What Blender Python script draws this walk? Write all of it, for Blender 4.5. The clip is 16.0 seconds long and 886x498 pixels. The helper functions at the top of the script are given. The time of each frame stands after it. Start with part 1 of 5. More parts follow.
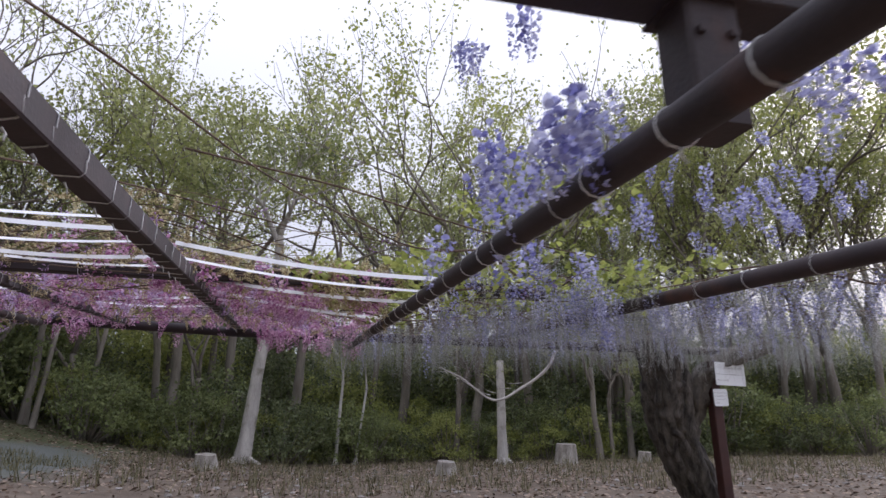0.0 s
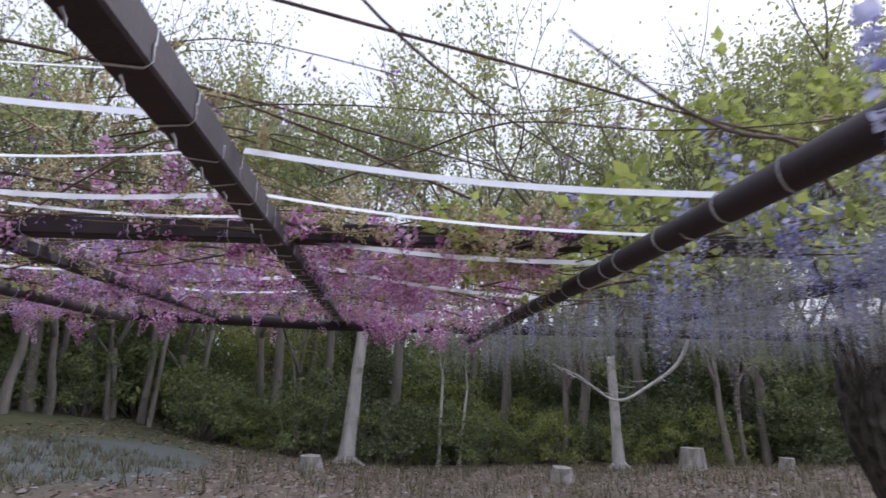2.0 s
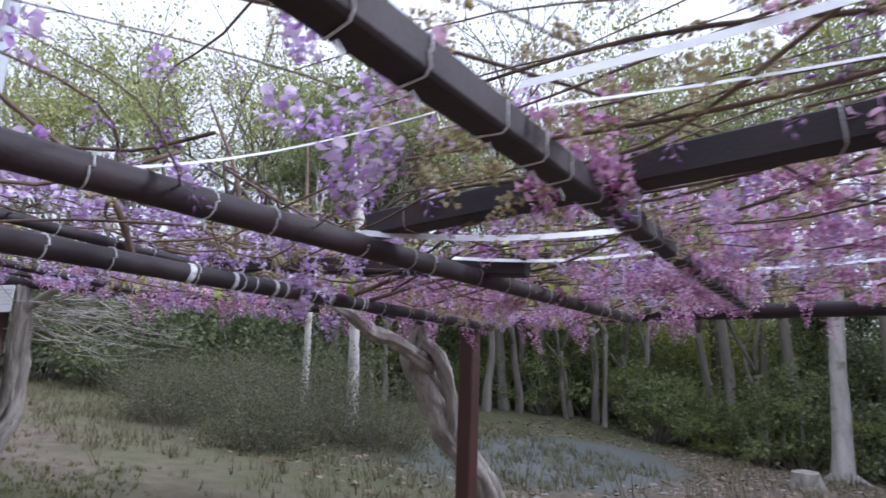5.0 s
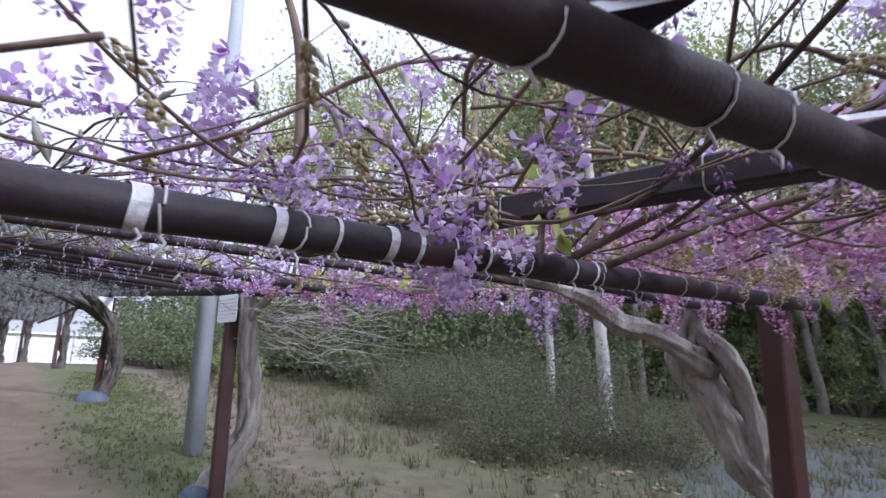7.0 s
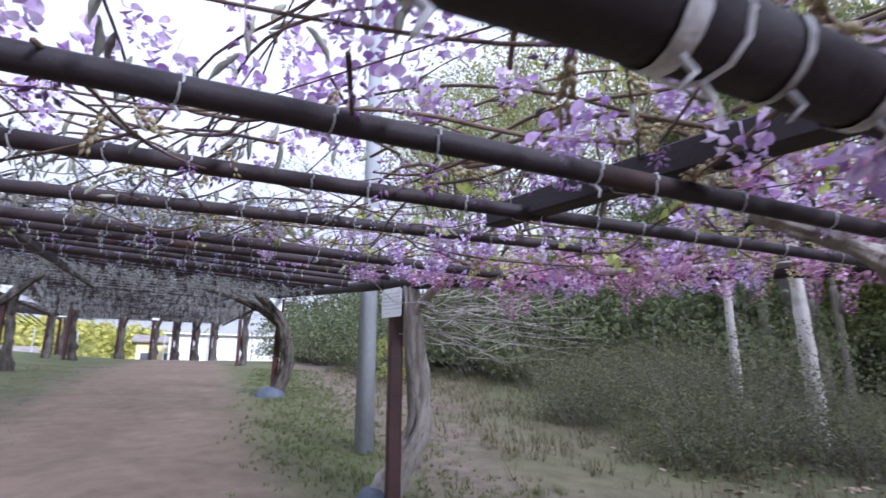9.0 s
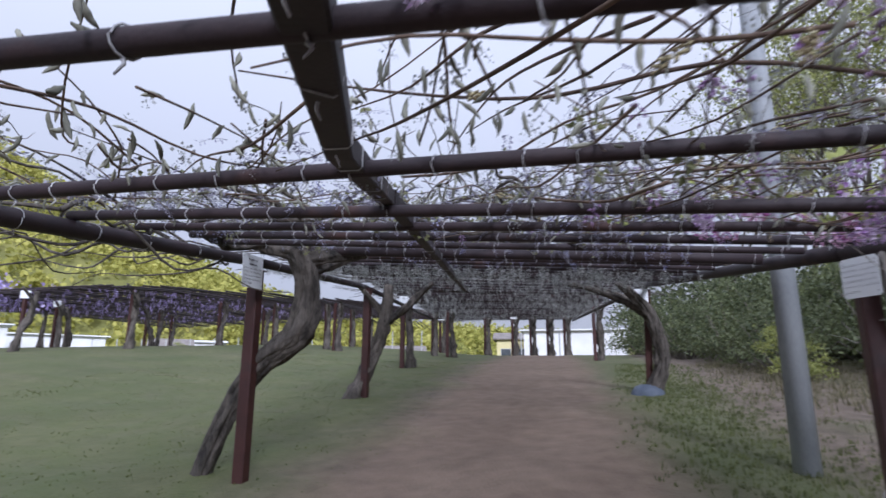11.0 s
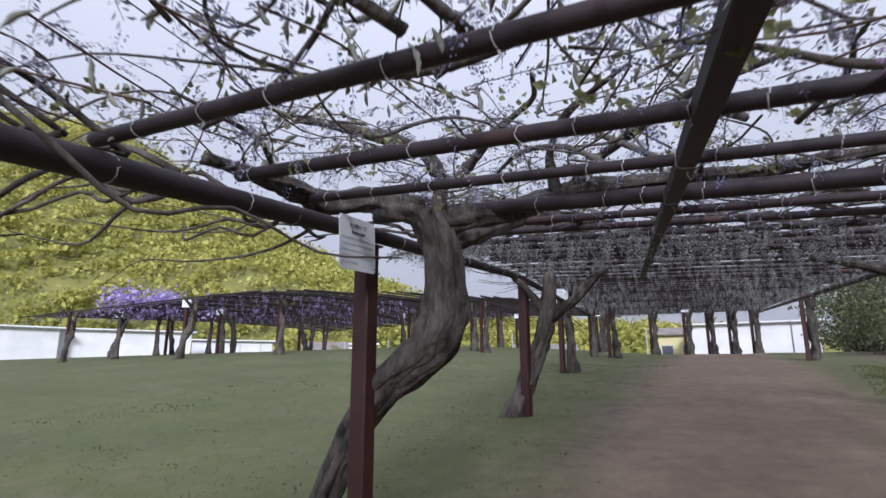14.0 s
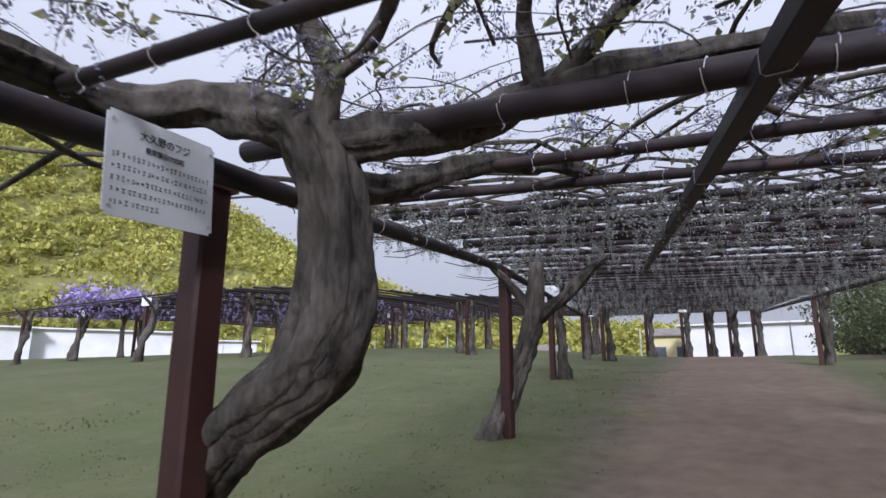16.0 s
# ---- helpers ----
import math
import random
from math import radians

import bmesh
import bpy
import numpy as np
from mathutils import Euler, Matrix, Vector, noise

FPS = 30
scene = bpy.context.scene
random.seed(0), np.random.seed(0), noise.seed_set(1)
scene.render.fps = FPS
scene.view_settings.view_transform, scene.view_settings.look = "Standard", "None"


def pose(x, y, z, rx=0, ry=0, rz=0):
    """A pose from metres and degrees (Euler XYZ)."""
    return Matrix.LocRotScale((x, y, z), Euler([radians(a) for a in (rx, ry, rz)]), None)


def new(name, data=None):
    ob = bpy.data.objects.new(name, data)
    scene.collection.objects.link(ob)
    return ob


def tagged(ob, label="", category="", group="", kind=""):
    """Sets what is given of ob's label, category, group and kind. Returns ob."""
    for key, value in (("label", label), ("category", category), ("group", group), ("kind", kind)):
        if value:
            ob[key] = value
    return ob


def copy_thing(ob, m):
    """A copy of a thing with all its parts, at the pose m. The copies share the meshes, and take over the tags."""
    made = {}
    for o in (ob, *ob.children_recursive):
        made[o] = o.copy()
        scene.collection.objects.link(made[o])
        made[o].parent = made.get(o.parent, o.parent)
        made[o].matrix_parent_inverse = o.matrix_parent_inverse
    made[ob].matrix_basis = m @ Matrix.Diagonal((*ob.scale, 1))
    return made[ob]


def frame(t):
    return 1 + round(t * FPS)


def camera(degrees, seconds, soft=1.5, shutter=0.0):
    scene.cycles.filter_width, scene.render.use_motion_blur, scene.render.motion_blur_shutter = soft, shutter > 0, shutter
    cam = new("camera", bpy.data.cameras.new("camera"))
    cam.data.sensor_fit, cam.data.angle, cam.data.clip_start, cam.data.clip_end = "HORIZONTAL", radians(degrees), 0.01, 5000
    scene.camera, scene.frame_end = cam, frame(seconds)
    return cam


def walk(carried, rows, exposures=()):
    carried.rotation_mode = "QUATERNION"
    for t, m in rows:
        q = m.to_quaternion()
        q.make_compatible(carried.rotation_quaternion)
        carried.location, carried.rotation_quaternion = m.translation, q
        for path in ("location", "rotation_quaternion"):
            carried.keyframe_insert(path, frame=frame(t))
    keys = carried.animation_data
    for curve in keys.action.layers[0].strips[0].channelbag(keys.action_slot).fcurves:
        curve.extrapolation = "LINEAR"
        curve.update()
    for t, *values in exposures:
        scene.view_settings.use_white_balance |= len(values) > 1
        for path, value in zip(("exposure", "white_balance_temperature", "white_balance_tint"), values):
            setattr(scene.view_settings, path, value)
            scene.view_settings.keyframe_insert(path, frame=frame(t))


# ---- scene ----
# Camera and walk
cam = camera(75.9, 16.0, shutter=0.35)
PATH = [
    (0.0, pose(4.737, -7.181, 1.532, 105.25, 0.29, -13.30)),
    (0.5, pose(4.674, -6.733, 1.583, 105.17, 0.38, -12.32)),
    (1.0, pose(4.614, -6.376, 1.570, 105.16, 0.27, -11.54)),
    (1.5, pose(4.588, -6.063, 1.612, 104.93, 0.33, -8.87)),
    (2.0, pose(4.531, -5.822, 1.614, 105.05, 0.32, -4.25)),
    (2.5, pose(4.282, -5.553, 1.657, 105.03, 0.07, 0.41)),
    (3.0, pose(4.033, -5.398, 1.700, 105.04, -0.17, 5.97)),
    (3.5, pose(3.787, -5.217, 1.693, 104.95, -0.17, 12.96)),
    (4.0, pose(3.599, -4.985, 1.742, 104.70, -0.20, 21.50)),
    (4.5, pose(3.493, -4.814, 1.780, 104.50, -0.57, 29.25)),
    (5.0, pose(3.287, -4.749, 1.792, 104.74, -0.18, 35.48)),
    (5.2, pose(3.140, -4.722, 1.801, 104.50, 0.00, 37.43)),
    (7.3, pose(2.295, -3.672, 1.958, 104.07, -0.15, 62.57)),
    (7.5, pose(2.236, -3.659, 1.959, 104.10, -0.21, 63.83)),
    (8.0, pose(2.083, -3.643, 1.960, 103.96, -0.15, 66.47)),
    (8.5, pose(1.895, -3.705, 1.976, 103.78, -0.12, 69.31)),
    (9.0, pose(1.742, -3.758, 1.983, 103.47, -0.08, 74.39)),
    (9.5, pose(1.567, -3.827, 1.988, 103.37, -0.16, 81.93)),
    (10.0, pose(1.406, -3.966, 1.996, 102.70, -0.05, 92.03)),
    (10.2, pose(1.348, -4.008, 2.000, 102.69, -0.13, 95.90)),
    (12.3, pose(0.078, -4.968, 2.185, 102.53, -0.01, 116.23)),
    (12.5, pose(-0.057, -5.051, 2.190, 102.54, 0.04, 116.80)),
    (13.0, pose(-0.375, -5.223, 2.197, 102.52, 0.06, 118.66)),
    (13.5, pose(-0.769, -5.340, 2.247, 102.49, 0.18, 121.60)),
    (14.0, pose(-1.126, -5.522, 2.284, 102.48, 0.05, 121.98)),
    (14.5, pose(-1.506, -5.695, 2.282, 102.52, 0.25, 121.90)),
    (15.0, pose(-1.954, -5.814, 2.360, 102.41, 0.45, 121.87)),
    (15.5, pose(-2.360, -5.968, 2.402, 102.44, 0.38, 121.60)),
    (16.0, pose(-2.723, -6.082, 2.434, 102.50, 0.02, 121.16)),
]
walk(cam, PATH, exposures=[(0.0, 0.46, 5700, 18), (3.0, 0.60, 5350, 19), (5.0, 0.78, 5300, 18), (9.0, 0.84, 5200, 20), (10.0, 0.5, 5200, 18), (12.5, 0.08, 5500, 17), (16.0, 0.12, 5500, 17)])

# World, sun
world = bpy.data.worlds.new("world")
scene.world = world
world.use_nodes = True
wn, wl = world.node_tree.nodes, world.node_tree.links
wn.clear()
sky = wn.new("ShaderNodeTexSky")
sky.sky_type, sky.sun_disc = "NISHITA", False
sky.sun_elevation, sky.sun_rotation = radians(28), radians(60)
sky.dust_density, sky.air_density, sky.ozone_density = 6.0, 1.0, 1.0
cloud = wn.new("ShaderNodeMix")
cloud.data_type = "RGBA"
cloud.inputs["Factor"].default_value = 0.93
wl.new(sky.outputs[0], cloud.inputs["A"])
# an overcast sky is brighter overhead than at the horizon
sky_co = wn.new("ShaderNodeTexCoord")
sky_sep = wn.new("ShaderNodeSeparateXYZ")
wl.new(sky_co.outputs["Generated"], sky_sep.inputs[0])
overcast = wn.new("ShaderNodeValToRGB")
overcast.color_ramp.elements[0].position, overcast.color_ramp.elements[1].position = 0.0, 1.0
overcast.color_ramp.elements[0].color, overcast.color_ramp.elements[1].color = (0.370, 0.362, 0.362, 1), (1.0, 0.977, 0.970, 1)
wl.new(sky_sep.outputs["Z"], overcast.inputs["Fac"])
lift = wn.new("ShaderNodeVectorMath")
lift.operation = "SCALE"
lift.inputs["Scale"].default_value = 9.4
wl.new(overcast.outputs["Color"], lift.inputs[0])
wl.new(lift.outputs[0], cloud.inputs["B"])
bg = wn.new("ShaderNodeBackground")
bg.inputs["Strength"].default_value = 0.12
wl.new(cloud.outputs["Result"], bg.inputs["Color"])
wo = wn.new("ShaderNodeOutputWorld")
wl.new(bg.outputs[0], wo.inputs["Surface"])
sun_data = bpy.data.lights.new("sun", "SUN")
sun_data.energy, sun_data.angle, sun_data.color = 2.9, radians(12), (1.0, 0.95, 0.89)
sun = new("sun", sun_data)
sun.matrix_world = pose(0, 0, 30, 62, 0, 120)


# ---- materials ----
def mat(name, c1, c2, scale=6.0, rough=0.7, bump=0.0, fine=60.0, metal=0.0, vary=0.0, island=False, stretch=None, translucent=0.0, dirt=None):
    m = bpy.data.materials.new(name)
    m.use_nodes = True
    n, l = m.node_tree.nodes, m.node_tree.links
    p = n["Principled BSDF"]
    p.inputs["Roughness"].default_value, p.inputs["Metallic"].default_value = rough, metal
    co = n.new("ShaderNodeTexCoord")
    mp = n.new("ShaderNodeMapping")
    l.new(co.outputs["Object"], mp.inputs["Vector"])
    if stretch:
        mp.inputs["Scale"].default_value = stretch
    t1, t2 = n.new("ShaderNodeTexNoise"), n.new("ShaderNodeTexNoise")
    t1.inputs["Scale"].default_value, t2.inputs["Scale"].default_value = scale, fine
    t1.inputs["Detail"].default_value, t2.inputs["Detail"].default_value = 6, 4
    l.new(mp.outputs[0], t1.inputs["Vector"])
    l.new(mp.outputs[0], t2.inputs["Vector"])
    add = n.new("ShaderNodeMath")
    add.operation = "MULTIPLY_ADD"
    add.inputs[1].default_value = 0.45
    l.new(t2.outputs["Fac"], add.inputs[0])
    l.new(t1.outputs["Fac"], add.inputs[2])
    fac = add.outputs[0]
    if vary:
        rnd = n.new("ShaderNodeNewGeometry").outputs["Random Per Island"] if island else n.new("ShaderNodeObjectInfo").outputs["Random"]
        v = n.new("ShaderNodeMath")
        v.operation = "MULTIPLY_ADD"
        v.inputs[1].default_value = vary
        l.new(rnd, v.inputs[0])
        l.new(fac, v.inputs[2])
        w = n.new("ShaderNodeMath")
        w.operation = "SUBTRACT"
        w.inputs[1].default_value = vary / 2
        l.new(v.outputs[0], w.inputs[0])
        fac = w.outputs[0]
    r = n.new("ShaderNodeValToRGB")
    r.color_ramp.elements[0].position, r.color_ramp.elements[1].position = 0.45, 1.0
    r.color_ramp.elements[0].color, r.color_ramp.elements[1].color = (*c1, 1), (*c2, 1)
    l.new(fac, r.inputs["Fac"])
    col = r.outputs["Color"]
    if dirt:
        t3 = n.new("ShaderNodeTexNoise")
        t3.inputs["Scale"].default_value, t3.inputs["Detail"].default_value = dirt[1], 8
        l.new(co.outputs["Object"], t3.inputs["Vector"])
        r3 = n.new("ShaderNodeValToRGB")
        r3.color_ramp.elements[0].position, r3.color_ramp.elements[1].position = dirt[2], dirt[3]
        l.new(t3.outputs["Fac"], r3.inputs["Fac"])
        mx = n.new("ShaderNodeMix")
        mx.data_type = "RGBA"
        l.new(r3.outputs["Color"], mx.inputs["Factor"])
        l.new(col, mx.inputs["A"])
        mx.inputs["B"].default_value = (*dirt[0], 1)
        col = mx.outputs["Result"]
    l.new(col, p.inputs["Base Color"])
    if bump:
        b = n.new("ShaderNodeBump")
        b.inputs["Strength"].default_value, b.inputs["Distance"].default_value = bump, 0.02
        l.new(add.outputs[0], b.inputs["Height"])
        l.new(b.outputs[0], p.inputs["Normal"])
    if translucent:
        tr = n.new("ShaderNodeBsdfTranslucent")
        l.new(col, tr.inputs["Color"])
        ms = n.new("ShaderNodeMixShader")
        ms.inputs[0].default_value = translucent
        l.new(p.outputs[0], ms.inputs[1])
        l.new(tr.outputs[0], ms.inputs[2])
        l.new(ms.outputs[0], n["Material Output"].inputs["Surface"])
    return m


M_BEAM = mat("painted_steel_dark", (0.014, 0.010, 0.014), (0.037, 0.022, 0.025), 5, 0.68, 0.15, 90, vary=0.2, dirt=((0.07, 0.03, 0.022), 3.0, 0.62, 0.75))
M_POST = mat("painted_steel_red", (0.030, 0.009, 0.008), (0.062, 0.020, 0.016), 4, 0.55, 0.2, 80, vary=0.2, dirt=((0.028, 0.012, 0.011), 4.0, 0.55, 0.75))
# black hollows and grey highlights of the stems are put into this bark colour
M_BARK = mat("wisteria_bark", (0.013, 0.011, 0.009), (0.155, 0.135, 0.115), 11, 0.92, 1.0, 55, vary=0.2, stretch=(1, 1, 0.3), dirt=((0.012, 0.010, 0.009), 16.0, 0.60, 0.85))
M_BARKG = mat("weathered_grey_wood", (0.17, 0.15, 0.13), (0.46, 0.43, 0.39), 8, 0.9, 0.9, 50, stretch=(1, 1, 0.25))
M_CANE = mat("wisteria_cane", (0.06, 0.04, 0.03), (0.20, 0.14, 0.10), 9, 0.85, 0.4, 60, vary=0.3, island=True)
M_TREE = mat("tree_bark", (0.10, 0.085, 0.072), (0.28, 0.25, 0.215), 3, 0.95, 0.6, 25, vary=0.3, stretch=(1, 1, 0.2))
M_PALE = mat("pale_tree_bark", (0.30, 0.28, 0.26), (0.58, 0.55, 0.52), 4, 0.9, 0.6, 30, stretch=(1, 1, 0.25), dirt=((0.2, 0.19, 0.15), 1.6, 0.55, 0.7))
M_PINK = mat("pink_petals", (0.38, 0.12, 0.31), (0.86, 0.62, 0.79), 9, 0.6, 0, 60, vary=0.6, island=True, translucent=0.35)
M_LILAC = mat("lilac_petals", (0.40, 0.22, 0.52), (0.84, 0.74, 0.90), 9, 0.6, 0, 60, vary=0.6, island=True, translucent=0.35)
M_BLUE = mat("blue_violet_petals", (0.20, 0.20, 0.48), (0.64, 0.66, 0.86), 9, 0.6, 0, 60, vary=0.6, island=True, translucent=0.35)
M_GREY = mat("grey_lilac_petals", (0.22, 0.225, 0.22), (0.47, 0.48, 0.46), 9, 0.7, 0, 60, vary=0.6, island=True, translucent=0.35)
M_SPRIG = mat("violet_grey_sprigs", (0.17, 0.165, 0.22), (0.40, 0.39, 0.50), 9, 0.7, 0, 60, vary=0.6, island=True, translucent=0.35)
M_VBUD = mat("closed_violet_buds", (0.20, 0.09, 0.26), (0.50, 0.34, 0.58), 9, 0.6, 0, 60, vary=0.6, island=True, translucent=0.25)
M_BUD = mat("bronze_buds", (0.30, 0.23, 0.12), (0.62, 0.56, 0.34), 9, 0.8, 0, 60, vary=0.9, island=True, translucent=0.25)
M_CATKIN = mat("green_grey_buds", (0.14, 0.14, 0.11), (0.36, 0.36, 0.29), 9, 0.85, 0.2, 60, vary=0.7, island=True, translucent=0.15)
M_YLEAF = mat("young_leaves", (0.25, 0.30, 0.07), (0.50, 0.54, 0.16), 5, 0.55, 0, 40, vary=0.7, island=True, translucent=0.45)
M_YLEAFD = mat("dull_young_leaves", (0.13, 0.14, 0.06), (0.32, 0.33, 0.16), 5, 0.6, 0, 40, vary=0.7, island=True, translucent=0.35)
M_LEAF = mat("woodland_leaves", (0.13, 0.16, 0.065), (0.31, 0.35, 0.14), 0.9, 0.6, 0, 30, vary=0.4, island=True, translucent=0.4)
M_LEAFY = mat("bright_woodland_leaves", (0.21, 0.24, 0.06), (0.44, 0.46, 0.15), 0.9, 0.6, 0, 30, vary=0.4, island=True, translucent=0.4)
M_SPRING = mat("pale_spring_leaves", (0.24, 0.27, 0.10), (0.46, 0.48, 0.22), 2, 0.6, 0, 30, vary=0.5, island=True, translucent=0.45)
M_LEAFD = mat("dark_leaves", (0.075, 0.095, 0.045), (0.21, 0.24, 0.11), 0.9, 0.55, 0, 30, vary=0.4, island=True, translucent=0.3)
# sunlight on the hill is partly put into this bright leaf colour
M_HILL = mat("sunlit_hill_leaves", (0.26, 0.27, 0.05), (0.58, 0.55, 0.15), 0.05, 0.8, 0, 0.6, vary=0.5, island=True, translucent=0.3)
# floor coloured darker than the leaves so gaps read as tree shade
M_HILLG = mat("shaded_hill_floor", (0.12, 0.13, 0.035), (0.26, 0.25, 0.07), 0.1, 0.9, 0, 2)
M_WIST_FAR = mat("far_wisteria_petals", (0.30, 0.22, 0.55), (0.60, 0.52, 0.80), 3, 0.7, 0, 20, vary=0.8, island=True, translucent=0.3)
M_TAPE = mat("white_tape", (0.72, 0.73, 0.76), (0.86, 0.86, 0.88), 12, 0.5, 0.1, 90)
M_TWINE = mat("white_twine", (0.30, 0.30, 0.31), (0.62, 0.62, 0.64), 30, 0.8, 0.2, 120, vary=0.5)
M_SIGN = mat("white_sign_sheet", (0.74, 0.77, 0.80), (0.84, 0.86, 0.88), 3, 0.35, 0.0, 40)
M_INK = mat("black_ink", (0.03, 0.03, 0.04), (0.07, 0.07, 0.08), 20, 0.6)
M_POLE = mat("grey_concrete_pole", (0.24, 0.26, 0.28), (0.40, 0.42, 0.44), 3, 0.8, 0.2, 60, stretch=(1, 1, 0.3))
M_WALLW = mat("white_wall", (0.70, 0.71, 0.72), (0.84, 0.84, 0.84), 0.8, 0.8, 0, 10)
M_WALLY = mat("cream_wall", (0.62, 0.55, 0.28), (0.76, 0.68, 0.38), 0.8, 0.8, 0, 10)
M_ROOF = mat("grey_roof", (0.16, 0.14, 0.13), (0.30, 0.27, 0.25), 1.5, 0.8, 0, 10)
M_GLASS = mat("dark_window", (0.05, 0.06, 0.07), (0.12, 0.13, 0.14), 2, 0.15)
M_WHITEPIPE = mat("fence_metal", (0.35, 0.36, 0.37), (0.55, 0.56, 0.57), 3, 0.5)
M_COVER = mat("blue_grey_wrap", (0.05, 0.065, 0.095), (0.11, 0.13, 0.17), 6, 0.7, 0.5, 40)
M_DRYGRASS = mat("dry_grass", (0.09, 0.085, 0.042), (0.23, 0.21, 0.12), 3, 0.9, 0, 30, vary=0.8, island=True, translucent=0.3)
M_GRASS = mat("grass_blades", (0.075, 0.098, 0.030), (0.15, 0.165, 0.058), 3, 0.9, 0, 30, vary=0.8, island=True, translucent=0.3)
M_LITTER = mat("leaf_litter", (0.12, 0.083, 0.058), (0.35, 0.275, 0.213), 3, 0.95, 0, 30, vary=0.9, island=True)
M_STONE = mat("pale_stones", (0.16, 0.145, 0.13), (0.34, 0.32, 0.30), 5, 0.9, 0.5, 40, vary=0.5, island=True)


def ground_material():
    m = bpy.data.materials.new("earth_and_grass")
    m.use_nodes = True
    n, l = m.node_tree.nodes, m.node_tree.links
    p = n["Principled BSDF"]
    p.inputs["Roughness"].default_value = 0.95
    at = n.new("ShaderNodeVertexColor")
    at.layer_name = "cover"
    co = n.new("ShaderNodeTexCoord")
    sep = n.new("ShaderNodeSeparateColor")
    l.new(at.outputs["Color"], sep.inputs[0])

    def noise_node(scale, detail=6):
        t = n.new("ShaderNodeTexNoise")
        t.inputs["Scale"].default_value, t.inputs["Detail"].default_value = scale, detail
        l.new(co.outputs["Object"], t.inputs["Vector"])
        return t.outputs["Fac"]

    def ramp(src, a, b, c1, c2):
        r = n.new("ShaderNodeValToRGB")
        r.color_ramp.elements[0].position, r.color_ramp.elements[1].position = a, b
        r.color_ramp.elements[0].color, r.color_ramp.elements[1].color = (*c1, 1), (*c2, 1)
        l.new(src, r.inputs["Fac"])
        return r.outputs["Color"]

    def mixed(f, a, b):
        x = n.new("ShaderNodeMix")
        x.data_type = "RGBA"
        l.new(f, x.inputs["Factor"])
        l.new(a, x.inputs["A"])
        l.new(b, x.inputs["B"])
        return x.outputs["Result"]

    big, fine, mid = noise_node(0.5), noise_node(26, 8), noise_node(4, 8)
    dirt_c = mixed(fine, ramp(mid, 0.3, 0.75, (0.13, 0.09, 0.062), (0.25, 0.185, 0.135)), ramp(big, 0.3, 0.7, (0.16, 0.115, 0.08), (0.26, 0.195, 0.14)))
    grass_c = mixed(mid, ramp(fine, 0.3, 0.75, (0.046, 0.066, 0.018), (0.108, 0.122, 0.04)), ramp(big, 0.3, 0.7, (0.062, 0.082, 0.024), (0.125, 0.13, 0.048)))
    litter_c = mixed(fine, ramp(mid, 0.3, 0.75, (0.072, 0.054, 0.042), (0.25, 0.20, 0.158)), ramp(big, 0.3, 0.7, (0.112, 0.084, 0.061), (0.19, 0.147, 0.108)))
    grav_c = mixed(mid, ramp(fine, 0.3, 0.8, (0.09, 0.10, 0.092), (0.18, 0.195, 0.19)), ramp(big, 0.3, 0.7, (0.10, 0.115, 0.095), (0.165, 0.175, 0.165)))
    c = mixed(sep.outputs[0], litter_c, dirt_c)
    c = mixed(sep.outputs[1], c, grass_c)
    c = mixed(sep.outputs[2], c, grav_c)
    l.new(c, p.inputs["Base Color"])
    b = n.new("ShaderNodeBump")
    b.inputs["Strength"].default_value, b.inputs["Distance"].default_value = 0.7, 0.05
    l.new(mixed(fine, mid, fine), b.inputs["Height"])
    l.new(b.outputs[0], p.inputs["Normal"])
    return m


# ---- mesh helpers ----
class Geo:
    """Collects vertices and faces for one mesh."""

    def __init__(self):
        self.v, self.f, self.n = [], [], 0

    def add(self, v, f):
        v = np.asarray(v, float)
        self.v.append(v)
        self.f.append([tuple(int(i) + self.n for i in q) for q in f] if not isinstance(f, np.ndarray) else (f + self.n).tolist())
        self.n += len(v)
        return self

    def mesh(self, name, material, smooth=False):
        me = bpy.data.meshes.new(name)
        v = np.concatenate(self.v) if self.v else np.zeros((0, 3))
        f = [q for part_faces in self.f for q in part_faces]
        me.from_pydata(v.tolist(), [], f)
        me.materials.append(material)
        if smooth:
            me.polygons.foreach_set("use_smooth", np.ones(len(me.polygons), bool))
        me.update()
        return me


def thing(name, label, category, group="", kind="", at=(0, 0, 0)):
    ob = new(name)
    ob.location = at
    return tagged(ob, label, category, group, kind)


def part(name, geo, material, parent, label="", smooth=False):
    ob = new(name, geo.mesh(name, material, smooth) if isinstance(geo, Geo) else geo)
    ob.parent = parent
    return tagged(ob, label)


def solo(name, geo, material, label, category, group="", kind="", smooth=False):
    return tagged(new(name, geo.mesh(name, material, smooth)), label, category, group, kind)


def smooth_path(pts, per=4):
    """Catmull-Rom through the points."""
    p = np.asarray(pts, float)
    if len(p) < 3 or per < 2:
        return p
    e = np.vstack([2 * p[0] - p[1], p, 2 * p[-1] - p[-2]])
    out = []
    for i in range(1, len(e) - 2):
        for k in range(per):
            t = k / per
            a, b, c, d = e[i - 1], e[i], e[i + 1], e[i + 2]
            out.append(0.5 * (2 * b + (c - a) * t + (2 * a - 5 * b + 4 * c - d) * t * t + (3 * b - a - 3 * c + d) * t ** 3))
    out.append(p[-1])
    return np.array(out)


